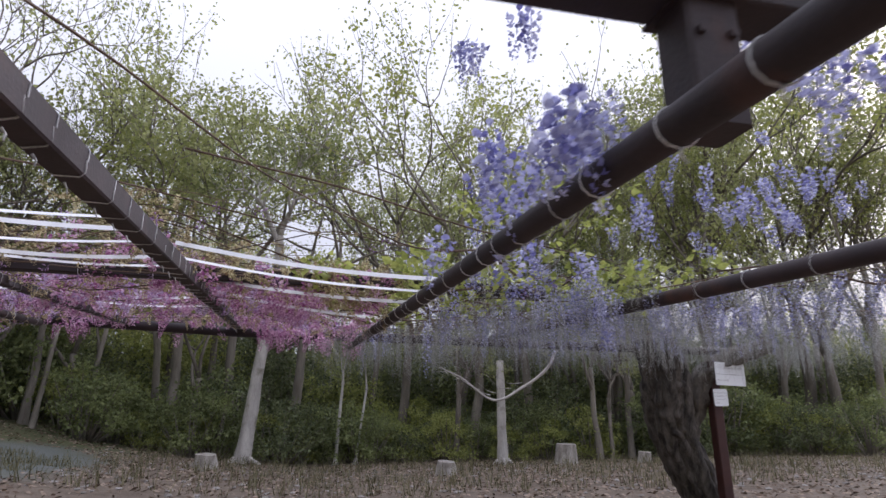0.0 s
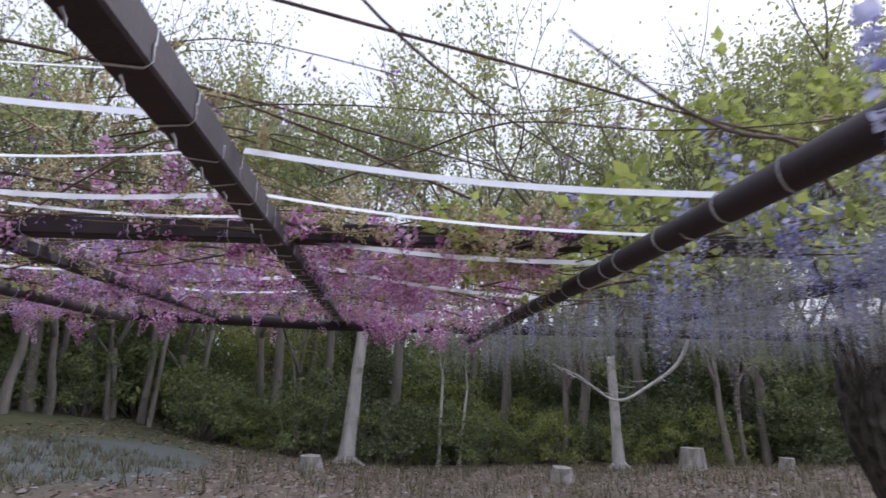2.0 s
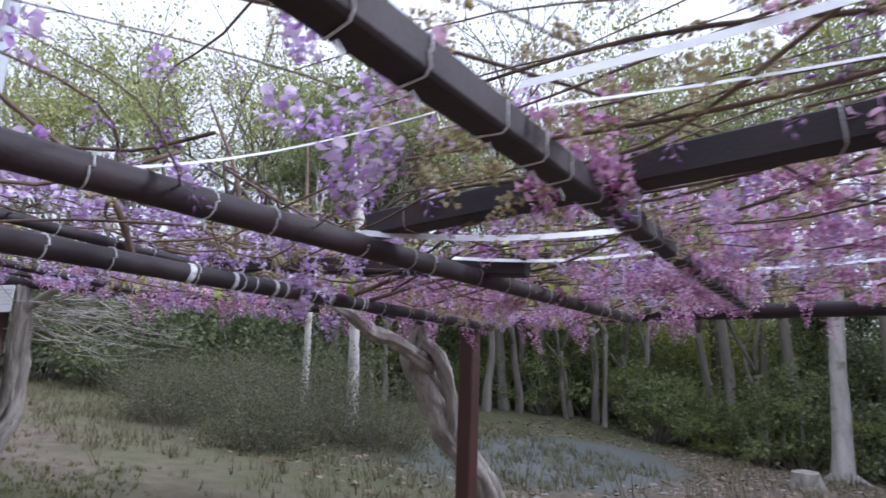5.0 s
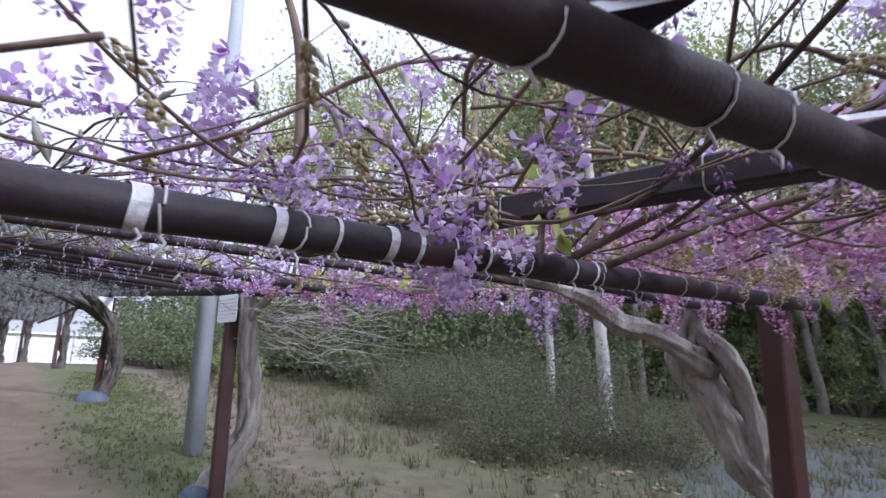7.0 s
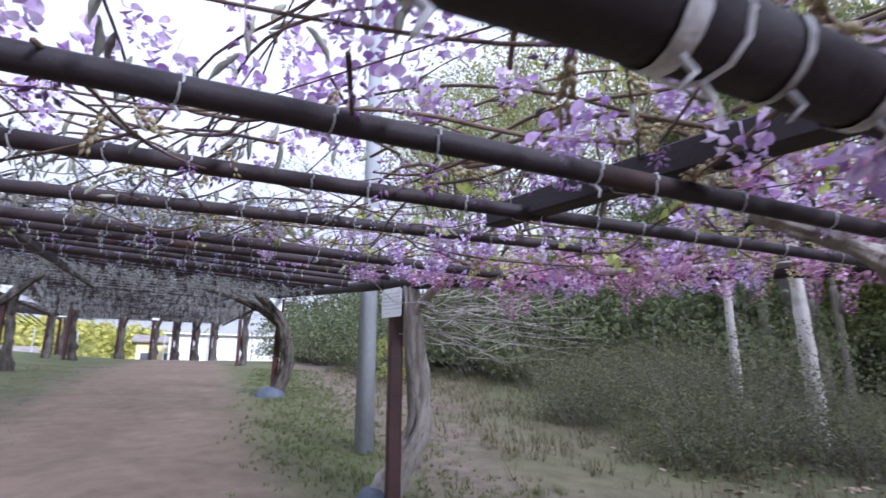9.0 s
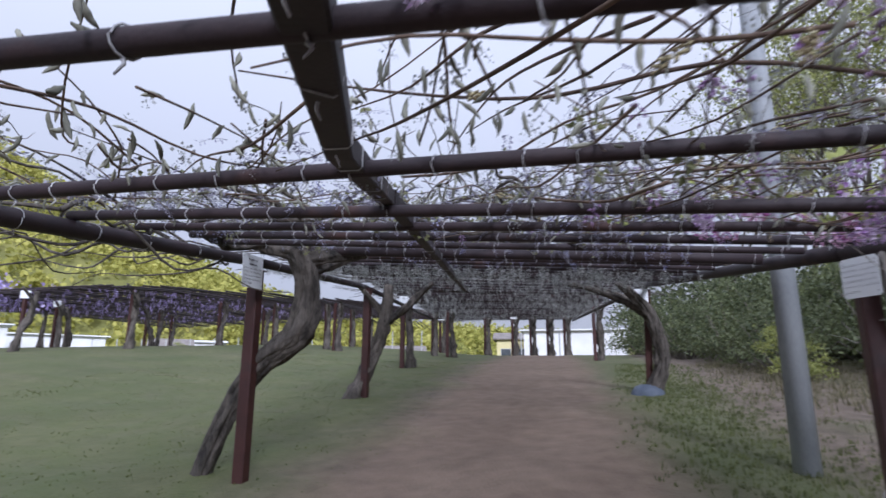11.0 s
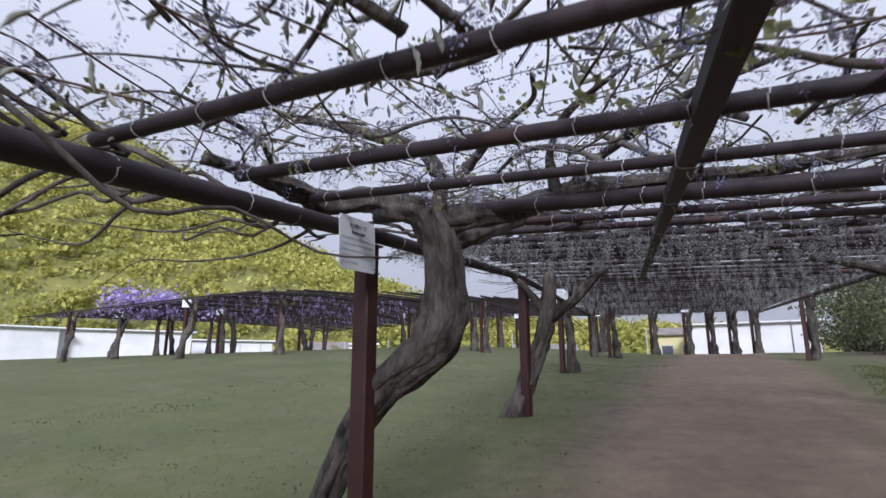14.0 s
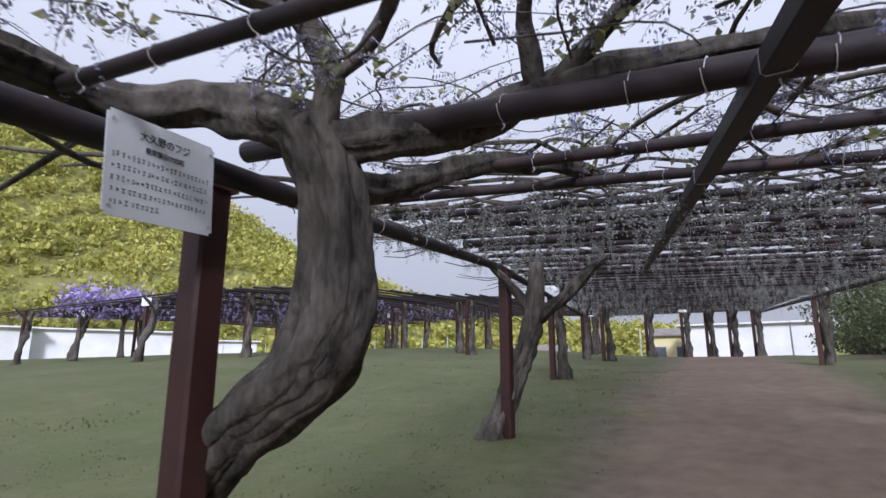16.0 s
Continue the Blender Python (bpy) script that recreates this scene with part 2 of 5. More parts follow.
def tube(path, radii, n=8, gnarl=0.0, ridges=0, twist=0.0, seed=0, cap=True):
    """A tapered tube along a path; gnarl and ridges make it knotted and fluted."""
    p = np.asarray(path, float)
    k = len(p)
    r = np.interp(np.linspace(0, 1, k), np.linspace(0, 1, len(radii)), radii)
    tang = np.gradient(p, axis=0)
    tang /= np.linalg.norm(tang, axis=1)[:, None] + 1e-9
    u = np.cross(tang[0], (0.31, 0.17, 0.93) if abs(tang[0][2]) < 0.9 else (1, 0.1, 0))
    u /= np.linalg.norm(u)
    verts = []
    ang = np.linspace(0, 2 * math.pi, n, endpoint=False)
    for i in range(k):
        u = u - tang[i] * (u @ tang[i])
        u /= np.linalg.norm(u) + 1e-9
        w = np.cross(tang[i], u)
        for j, a in enumerate(ang):
            rr = r[i]
            if gnarl:
                q = Vector((p[i][0] * 5 + math.cos(a) * 1.3 + seed, p[i][1] * 5 + math.sin(a) * 1.3, p[i][2] * 4))
                rr *= 1 + gnarl * 1.6 * noise.noise(q) + gnarl * 0.7 * noise.noise(q * 2.7)
            if ridges:
                rr *= 1 + 0.19 * math.sin(ridges * a + twist * i / k * 6.28 + seed)
            verts.append(p[i] + rr * (math.cos(a) * u + math.sin(a) * w))
    faces = [(i * n + j, i * n + (j + 1) % n, (i + 1) * n + (j + 1) % n, (i + 1) * n + j) for i in range(k - 1) for j in range(n)]
    if cap:
        faces += [tuple(range(n - 1, -1, -1)), tuple((k - 1) * n + j for j in range(n))]
    return verts, faces


def box_along(a, b, w, h, bev=0.006):
    """A bevelled rectangular bar from a to b."""
    a, b = np.array(a, float), np.array(b, float)
    t = (b - a) / np.linalg.norm(b - a)
    s = np.cross(t, (0, 0, 1)) if abs(t[2]) < 0.9 else np.array((1.0, 0, 0))
    s /= np.linalg.norm(s)
    u = np.cross(s, t)
    x, y = w / 2, h / 2
    ring = [(x, -y + bev), (x, y - bev), (x - bev, y), (-x + bev, y), (-x, y - bev), (-x, -y + bev), (-x + bev, -y), (x - bev, -y)]
    v = [e + s * i + u * j for e in (a, b) for i, j in ring]
    f = [(k, (k + 1) % 8, 8 + (k + 1) % 8, 8 + k) for k in range(8)] + [tuple(range(7, -1, -1)), tuple(range(8, 16))]
    return v, f


def box_at(c, size, rz=0.0):
    x, y, z = (s / 2 for s in size)
    ca, sa = math.cos(rz), math.sin(rz)
    v = [(c[0] + i * x * ca - j * y * sa, c[1] + i * x * sa + j * y * ca, c[2] + k * z) for i in (-1, 1) for j in (-1, 1) for k in (-1, 1)]
    return v, [(0, 1, 3, 2), (4, 6, 7, 5), (0, 4, 5, 1), (2, 3, 7, 6), (0, 2, 6, 4), (1, 5, 7, 3)]


def scattered(protos, places, rng, scale=(0.8, 1.2), tilt=0.25, extra=None):
    """One Geo holding copies of the prototype shapes at the places, each turned and sized by chance."""
    g = Geo()
    for i, pl in enumerate(places):
        v, f = protos[rng.integers(len(protos))]
        a, s = rng.uniform(0, 6.283), rng.uniform(*scale)
        tx, ty = rng.normal(0, tilt, 2)
        m = np.array(Euler((tx, ty, a)).to_matrix()) * s
        if extra is not None:
            m = m * extra[i]
        g.v.append(v @ m.T + np.asarray(pl))
        g.f.append((f + g.n).tolist() if isinstance(f, np.ndarray) else [[k + g.n for k in q] for q in f])
        g.n += len(v)
    return g


def joined(parts_list):
    v, f, n = [], [], 0
    for a, b in parts_list:
        v.append(np.asarray(a, float))
        f += [[i + n for i in q] for q in b]
        n += len(a)
    return np.concatenate(v), f


# ---- terrain ----
def step(a, b, x):
    t = min(1.0, max(0.0, (x - a) / (b - a)))
    return t * t * (3 - 2 * t)


def ground(x, y):
    if x < -10:
        g = 1.67 + float(np.interp(-10 - x, [0, 8, 20, 30], [0, 0.80, 1.52, 1.75]))
    elif x < 5:
        g = 0.62 - 0.105 * x
    else:
        g = 0.095
    if x < -42:
        g -= 0.04 * (min(-42 - x, 40))
    g -= 0.055 * min(max(0.0, y + 1), 40) * step(-9, 1, x)
    g += 0.75 * step(10, 24, -y)
    return g


def trellis(x, y):
    """Height of the overhead grid."""
    z = float(np.interp(x, [-34, -20, -9.6, -5.8, -4.5, -3.0, -1.45, -0.5, 0.25, 0.85, 1.45, 2.0, 3.9, 5.4, 6.8, 11], [5.35, 4.66, 3.9, 3.44, 3.27, 3.09, 2.83, 2.69, 2.53, 2.40, 2.20, 2.27, 2.27, 2.10, 2.22, 2.2]))
    k = step(-0.6, 1.2, -x)
    return z + step(0.3, 1.8, x) * 0.05 * (y + 4) - k * 0.075 * min(3, max(-3, y + 5.6))


# Ground: one sheet with a dirt path, grass, leaf litter and a gravel patch
def build_ground():
    xs = np.concatenate([np.arange(-400, -60, 20), np.arange(-60, -14, 1.0), np.arange(-14, 14, 0.35), np.arange(14, 60, 2.0), np.arange(60, 401, 20)])
    ys = np.concatenate([np.arange(-400, -60, 20), np.arange(-60, -14, 1.5), np.arange(-14, 20, 0.35), np.arange(20, 60, 2.0), np.arange(60, 401, 20)])
    nx, ny = len(xs), len(ys)
    v = np.empty((nx * ny, 3))
    cov = np.ones((nx * ny, 4))
    k = 0
    for x in xs:
        for y in ys:
            wob = noise.noise(Vector((x * 0.7, y * 0.7, 3)))
            fine = noise.noise(Vector((x * 2.3, y * 2.3, 9)))
            v[k] = x, y, ground(x, y) + 0.05 * wob + 0.025 * fine
            # path from the trellis edge towards the crest
            mid = -5.47 + 0.122 * (x + 4) if x < 2 else -4.74 - 0.1 * (x - 2)
            half = 1.75 + 0.35 * wob
            dirt = 1 - step(half - 0.5, half + 0.6, abs(y - mid) + 0.5 * fine)
            if x > 3:
                dirt = max(dirt, 1 - step(-3.5, -2.0, y + 0.6 * wob))
            left = step(-0.4, 1.6, mid - 1.4 - y + 0.8 * wob)
            right = step(-0.4, 0.8, y - mid - 1.5 + 0.5 * wob) * (1 - step(-2.9, -1.8, y - 0.07 * (x + 4)))
            grass = max(left, right * 0.9) * (1 - step(0.5, 3, x))
            dry = step(-3.8, 0.2, y + 0.18 * x + 3 * wob) * (1 - step(-2.5, 0.5, x))
            grass = max(grass, dry * 0.85)
            grav = (1 - step(0.9, 1.7, math.hypot((x + 2.3) / 1.7, (y - 7.8) / 4.2) + 0.35 * wob)) if y > 0 else 0
            cov[k] = dirt, grass * (0.9 + 0.3 * fine), grav, 1
            k += 1
    idx = np.arange(nx * ny).reshape(nx, ny)
    f = np.stack([idx[:-1, :-1], idx[1:, :-1], idx[1:, 1:], idx[:-1, 1:]], -1).reshape(-1, 4)
    me = bpy.data.meshes.new("ground")
    me.from_pydata(v.tolist(), [], f.tolist())
    me.materials.append(ground_material())
    at = me.color_attributes.new("cover", "FLOAT_COLOR", "POINT")
    at.data.foreach_set("color", np.clip(cov, 0, 1).ravel())
    me.polygons.foreach_set("use_smooth", np.ones(len(me.polygons), bool))
    return tagged(new("ground", me), "bare earth path with grass, dry leaf litter and gravel", "ground", kind="structure")


build_ground()

# ---- trellis ----
TIE = {}


def tie_mesh(r, square):
    key = (round(r, 3), square)
    if key not in TIE:
        g = Geo()
        a = np.linspace(0, 2 * math.pi, 13)
        q = r * 1.42 if square else r
        ring = np.stack([np.cos(a) * q, 0.25 * r * np.sin(a * 0.5 + 0.4), np.sin(a) * q], 1)
        if square:
            ring[:, 0] = np.clip(ring[:, 0], -r, r)
            ring[:, 2] = np.clip(ring[:, 2], -r, r)
        g.add(*tube(ring, [0.0022], 5, cap=False))
        g.add(*tube([(0, 0, -q), (0.004, 0.01, -q - 0.012), (0.01, 0.0, -q - 0.03)], [0.004, 0.002], 4))
        TIE[key] = g.mesh("twine_tie", M_TWINE, True)
    return TIE[key]


def beam(a, b, size, square=False, ties=0, seed=0, label="", sag=0.0):
    """One overhead bar from a to b with its twine ties as parts."""
    a, b = np.array(a, float), np.array(b, float)
    g = Geo()
    if square:
        g.add(*box_along(a, b, size, size))
    else:
        k = np.linspace(0, 1, 9)[:, None]
        pth = a + (b - a) * k
        pth[:, 2] -= sag * np.sin(np.pi * k[:, 0])
        g.add(*tube(pth, [size / 2], 14))
    ob = thing("trellis_beam", label or ("dark brown painted square steel trellis beam" if square else "dark brown painted steel pipe of the trellis"), "beam", "trellis beams")
    part("bar", g, M_BEAM, ob, smooth=not square)
    rng = np.random.default_rng(seed)
    d = (b - a) / np.linalg.norm(b - a)
    rz = math.atan2(-d[0], d[1])
    rx = math.asin(d[2])
    for i in range(ties):
        t = (i + rng.uniform(0.2, 0.8)) / ties
        o = new("twine_tie", tie_mesh(size / 2 + 0.003, square))
        o.parent = ob
        c = a + (b - a) * t
        c[2] -= 0 if square else sag * math.sin(math.pi * t)
        o.matrix_basis = Matrix.LocRotScale(c, Euler((rx, 0, rz + rng.normal(0, 0.22))), None)
    return ob


def on(x, y, dz=0.0):
    return (x, y, trellis(x, y) + dz)


# bars that run across the walk, from the first to the last
CROSS = [
    # x south, y south, x north, y north, size, square, ties
    (7.00, -7.6, 7.30, 0.5, 0.10, False, 18),
    (5.40, -8.4, 5.27, 0.3, 0.08, False, 40, 1.945, 2.25),
    (4.19, -8.6, 3.88, 0.45, 0.086, True, 46),
    (2.98, -8.2, 2.68, 0.0, 0.066, True, 46),
    (2.12, -5.6, 1.86, -0.1, 0.078, False, 20, 2.185, 2.42),
    (1.73, -4.6, 0.765, -0.5, 0.064, False, 16, 2.14, 2.385),
    (1.30, -6.2, 0.40, -1.0, 0.045, False, 20, 2.41, 2.40),
    (0.62, -6.5, -0.12, -1.2, 0.045, False, 22, 2.54, 2.51),
    (-0.36, -6.95, -0.85, -1.6, 0.052, False, 24, 2.70, 2.66),
    (-1.34, -7.25, -1.48, -2.0, 0.058, False, 17),
    (-2.04, -7.5, -2.20, -2.4, 0.054, False, 15),
    (-2.80, -7.72, -3.05, -2.9, 0.062, False, 16),
    (-3.50, -7.95, -3.75, -3.0, 0.054, False, 14),
    (-4.38, -8.15, -4.58, -3.1, 0.10, False, 14),
    (-5.25, -8.4, -5.25, -3.3, 0.06, False, 10),
]
for i, (x1, y1, x2, y2, size, sq, ties, *zz) in enumerate(CROSS):
    z1, z2 = zz or (trellis(x1, y1), trellis(x2, y2))
    beam((x1, y1, z1), (x2, y2, z2), size, sq, ties, seed=i)
rng = np.random.default_rng(5)
near_pipe = [o for o in bpy.data.objects if o.name.startswith("trellis_beam")][5]
for k, (t, w) in enumerate([(0.208, 0.013), (0.256, 0.010), (0.282, 0.004), (0.31, 0.010), (0.326, 0.006), (0.36, 0.004), (0.372, 0.004), (0.45, 0.004), (0.473, 0.005)]):
    a_ = np.linspace(0, 2 * math.pi, 17)
    ring = [np.stack([np.cos(a_) * 0.0345, 0 * a_ + s * w + 0.003 * np.sin(2 * a_), np.sin(a_) * 0.0345], 1) for s in (-1, 1)]
    gb = Geo().add(np.concatenate(ring), [(j, j + 1, 18 + j, 17 + j) for j in range(16)])
    gb.add(*tube([(0.012, 0, -0.033), (0.016, 0.006, -0.044), (0.012, -0.006, -0.056)], [0.003, 0.0025, 0.0015], 6))
    o = part("cloth_tie", gb, M_TWINE, near_pipe, "white cloth strip tied round the pipe", True)
    o.matrix_basis = Matrix.LocRotScale((1.73 - 0.965 * t, -4.6 + 4.1 * t, 2.14 + 0.245 * t), Euler((0.058, 0, 0.231)), None)
for i in range(38):
    x = -6.05 - 0.74 * i
    beam(on(x + 0.25, -8.7 + 0.24 * (x + 6)), on(x - 0.1, -3.25 + 0.14 * (x + 6)), 0.06 if i % 6 != 4 else 0.10, False, 6 if i < 8 else 0, seed=50 + i)
# bars that run along the walk
bracket = thing("beam_bracket", "dark steel bracket joining a rail to a pipe", "bracket")
part("block", Geo().add(*box_along((5.47, -6.33, 2.03), (5.47, -6.33, 2.295), 0.12, 0.105, 0.008)), M_BEAM, bracket)
part("cap_plate", Geo().add(*box_at((5.47, -6.33, 2.298), (0.15, 0.14, 0.008))), M_BEAM, bracket)
for dx in (-0.035, 0.035):
    for z in (2.1, 2.22):
        part("bolt", Geo().add(*tube([(5.47 + dx, -6.382, z), (5.47 + dx, -6.394, z)], [0.011], 6)), M_BEAM, bracket)
beam(on(6.4, -3.35, 0.09), on(1.95, -3.30, 0.09), 0.085, True, 8, 201, "dark brown square steel rail lying across the beams")
beam((2.2, -2.60, 2.335), (-0.1, -3.05, 2.572), 0.075, True, 6, 208, "dark brown square steel rail lying across the pipes")
beam((4.3, -6.33, 2.36), (5.75, -6.33, 2.36), 0.12, True, 0, 202, "dark square steel rail resting on a pipe beam")
beam((0.9, -4.45, 2.46), (-0.3, -5.0, 2.66), 0.075, True, 4, 203, "dark square steel rail along the dirt path")
beam((-0.3, -5.0, 2.66), (-1.40, -5.34, 2.89), 0.075, True, 3, 209, "dark square steel rail along the dirt path")
beam((-1.40, -5.33, 2.89), (-14.5, -8.5, 4.42), 0.075, True, 10, 204, "dark square steel rail along the dirt path")
beam((0.4, -6.75, 2.62), (-4.02, -8.0, 3.24), 0.105, False, 8, 205, "reddish brown steel pipe along the trellis side")
beam((-4.02, -8.0, 3.24), (-9.6, -9.35, 3.86), 0.105, False, 6, 206, "reddish brown steel pipe along the trellis side")
beam((-9.6, -9.35, 3.86), (-33, -15.2, 5.35), 0.105, False, 0, 207, "reddish brown steel pipe along the trellis side")
EDGE = [(11.2, 0.3, 2.26), (3.87, 0.42, 2.42), (0.28, -0.07, 2.54), (-3.42, -2.86, 2.90), (-10.7, -3.82, 3.84), (-33, -7.1, 5.3)]
for i in range(5):
    beam(EDGE[i], EDGE[i + 1], 0.12, False, 0, 210 + i, "reddish brown steel pipe along the trellis edge")


def post(x, y, top, size=0.14, lean=(0, 0), label="reddish brown painted square steel trellis post"):
    z = ground(x, y) - 0.15
    ob = thing("trellis_post", label, "post", "trellis posts", at=(x, y, 0))
    g = Geo().add(*box_along((-lean[0], -lean[1], z), (0, 0, top), size, size, 0.012))
    part("shaft", g, M_POST, ob)
    part("cap_plate", Geo().add(*box_at((0, 0, top + 0.006), (size * 1.25, size * 1.25, 0.012))), M_POST, ob)
    return ob


post(0.28, -0.07, 2.46, 0.15, (0.06, 0.05))
post(-3.41, -2.77, 2.82, 0.12, (-0.12, 0.02))
post(-4.08, -7.98, 3.14, 0.125, (0.0, 0.0))
post(-9.62, -9.28, 3.80, 0.14)
post(-10.72, -3.84, 3.72, 0.13, (0.35, 0.06))
post(10.6, 0.3, 2.1, 0.15)
FAR_LEFT = [(-15.0, -26.3), (-16.5, -22.6), (-24.1, -24.6), (-20.4, -36.0), (-16.9, -34.6), (-23.8, -34.7), (-14.6, -34.7), (-23.9, -17.7), (-20.2, -31.2), (-25.4, -30.7), (-27.3, -31.6), (-27.4, -23.5), (-32, -28), (-33, -36), (-28, -40)]
ROW_U, ROW_V = np.array([-5.6, -1.4]), np.array([1.33, -5.33])
POSTS_FAR = []
for x, y in FAR_LEFT:
    POSTS_FAR.append((x, y, ground(x, y) + 2.3, 1))
for k in range(0, 4):
    for n_ in range(4, 7):
        if n_ < k + 3:
            continue
        x, y = np.array([-4.02, -7.92]) + n_ * ROW_U + k * ROW_V
        POSTS_FAR.append((x, y, ground(x, y) + 2.25, k))
for x, y in [(-16.2, -11.1), (-21.8, -5.4), (-25.0, -12.3), (-30.6, -11.8), (-30.4, -10.2), (-30.4, -9.2), (-30.6, -8.3), (-30.2, -7.35)]:
    POSTS_FAR.append((x, y, ground(x, y) + 2.3, 0))
for x, y, z, k in POSTS_FAR:
    post(x, y, z, 0.13, label="dark red steel post of the far trellis")

# far trellis block over the upper field: rails and pipes
far_g = Geo()
frng = np.random.default_rng(17)
for i in range(70):
    y0 = -15.5 - 0.36 * i
    x0 = -14.0 - 0.05 * i if i > 16 else -22 + 0.45 * i
    k = np.linspace(0, 1, 8)
    p = [(x0 - 26 * t, y0 - 5.5 * t, ground(x0 - 26 * t, y0 - 5.5 * t) + 2.35 + 0.05 * math.sin(i)) for t in k]
    far_g.add(*tube(p, [0.035], 5))
for i in range(36):
    x0 = -15.0 - 0.7 * i
    y1 = -15.5 if x0 < -22 else -22.0
    far_g.add(*tube([(x0, y, ground(x0, y) + 2.38) for y in np.linspace(y1, -41, 8)], [0.035], 5))
solo("trellis_pipes", far_g, M_BEAM, "dark steel pipes of the far trellis over the field", "trellis", kind="stuff")

# ---- white support tapes ----
TAPES = [(4.02, -4.76, 2.90, -4.95), (4.02, -4.55, 2.90, -4.85), (4.0, -4.32, 2.90, -4.30), (3.98, -3.92, 2.88, -3.95), (3.97, -3.62, 2.88, -3.85),
         (4.1, -4.36, 5.4, -4.5), (4.0, -3.95, 5.42, -4.05), (4.0, -3.3, 5.42, -3.55), (2.78, -3.95, 1.95, -4.2), (2.76, -2.75, 1.95, -3.4), (2.74, -2.3, 1.95, -2.8),
         (3.95, -2.2, 2.78, -2.1), (3.93, -1.5, 2.74, -1.6), (4.05, -2.6, 5.4, -2.4)]
for i, (x1, y1, x2, y2) in enumerate(TAPES):
    g = Geo()
    a, b = np.array(on(x1, y1, 0.05)), np.array(on(x2, y2, 0.05))
    k = np.linspace(0, 1, 9)[:, None]
    pth = a + (b - a) * k
    pth[:, 2] -= 0.03 * np.sin(np.pi * k[:, 0])
    w = np.array([0, 0.008, 0.012]) if i % 2 else np.array([0, 0.012, 0.009])
    n_ = len(pth)
    g.add(np.concatenate([pth - w, pth + w, pth + w + (0, .002, .001), pth - w + (0, .002, .001)]),
          [(j, j + 1, n_ + j + 1, n_ + j) for j in range(n_ - 1)] + [(2 * n_ + j, 2 * n_ + j + 1, 3 * n_ + j + 1, 3 * n_ + j) for j in range(n_ - 1)])
    solo("support_tape", g, M_TAPE, "white plastic tape stretched between trellis beams", "tape", "support tapes")


# ---- wisteria vines: trunk and main limbs ----
def fluted(path, radii, n, seed, ropes=7):
    """An old stem: deep twisting ropes, knots, and cracks that run along it."""
    v, f = tube(path, radii, n)
    v = np.array(v, float)
    k = len(path)
    r = np.interp(np.linspace(0, 1, k), np.linspace(0, 1, len(radii)), radii)
    for i in range(k):
        mid = v[i * n:(i + 1) * n].mean(0)
        for j in range(n):
            a = 6.283 * j / n
            w = a + 1.9 * i / k + 0.5 * noise.noise(Vector((i * 0.11, seed, 1.5)))
            x, y = math.cos(w), math.sin(w)
            rope = abs(math.sin(w * ropes / 2 + 1.1 * noise.noise(Vector((x * 1.2, y * 1.2, i * 0.06 + seed)))))
            knot = noise.noise(Vector((x * 1.6 + seed, y * 1.6, path[i][2] * 7)))
            crack = noise.noise(Vector((x * 6, y * 6, path[i][2] * 5 + seed)))
            q = 0.80 + 0.34 * rope ** 0.6 + 0.34 * max(0.0, knot) - 0.16 * max(0.0, -knot - 0.15) + 0.09 * crack
            v[i * n + j] = mid + (v[i * n + j] - mid) * q
    return v, f


def vine(label, parts_list, material=None):
    ob = thing("wisteria_vine", label, "vine", "wisteria vines")
    for i, (nm, pth, rad, n) in enumerate(parts_list):
        g = Geo()
        sp = smooth_path(pth, 14 if n >= 20 else 7)
        if nm == "trunk" and n >= 20:
            g.add(*fluted(sp, rad, 64, i * 3.1 + pth[0][0]))
        else:
            g.add(*tube(sp, rad, n if n < 10 else n + 8, 0.34, 6, 1.6, seed=i * 3.1 + pth[0][0]))
        if nm == "trunk" and n >= 16:
            # strands that twist round the stem
            for s in range(5):
                a = s * 1.257 + np.linspace(0, 2.6, len(sp))
                rr = np.interp(np.linspace(0, 1, len(sp)), np.linspace(0, 1, len(rad)), rad)
                st = sp + np.stack([np.cos(a) * rr * 0.78, np.sin(a) * rr * 0.78, 0 * a], 1)
                g.add(*(fluted(st, [r * 0.5 for r in rad], 26, s * 7.7 + i, 3) if n >= 20 else tube(st, [r * 0.46 for r in rad], 10, 0.55, 3, 2.0, seed=s * 7.7 + i)))
        part(nm, g, material or M_BARK, ob, smooth=True)
    return ob


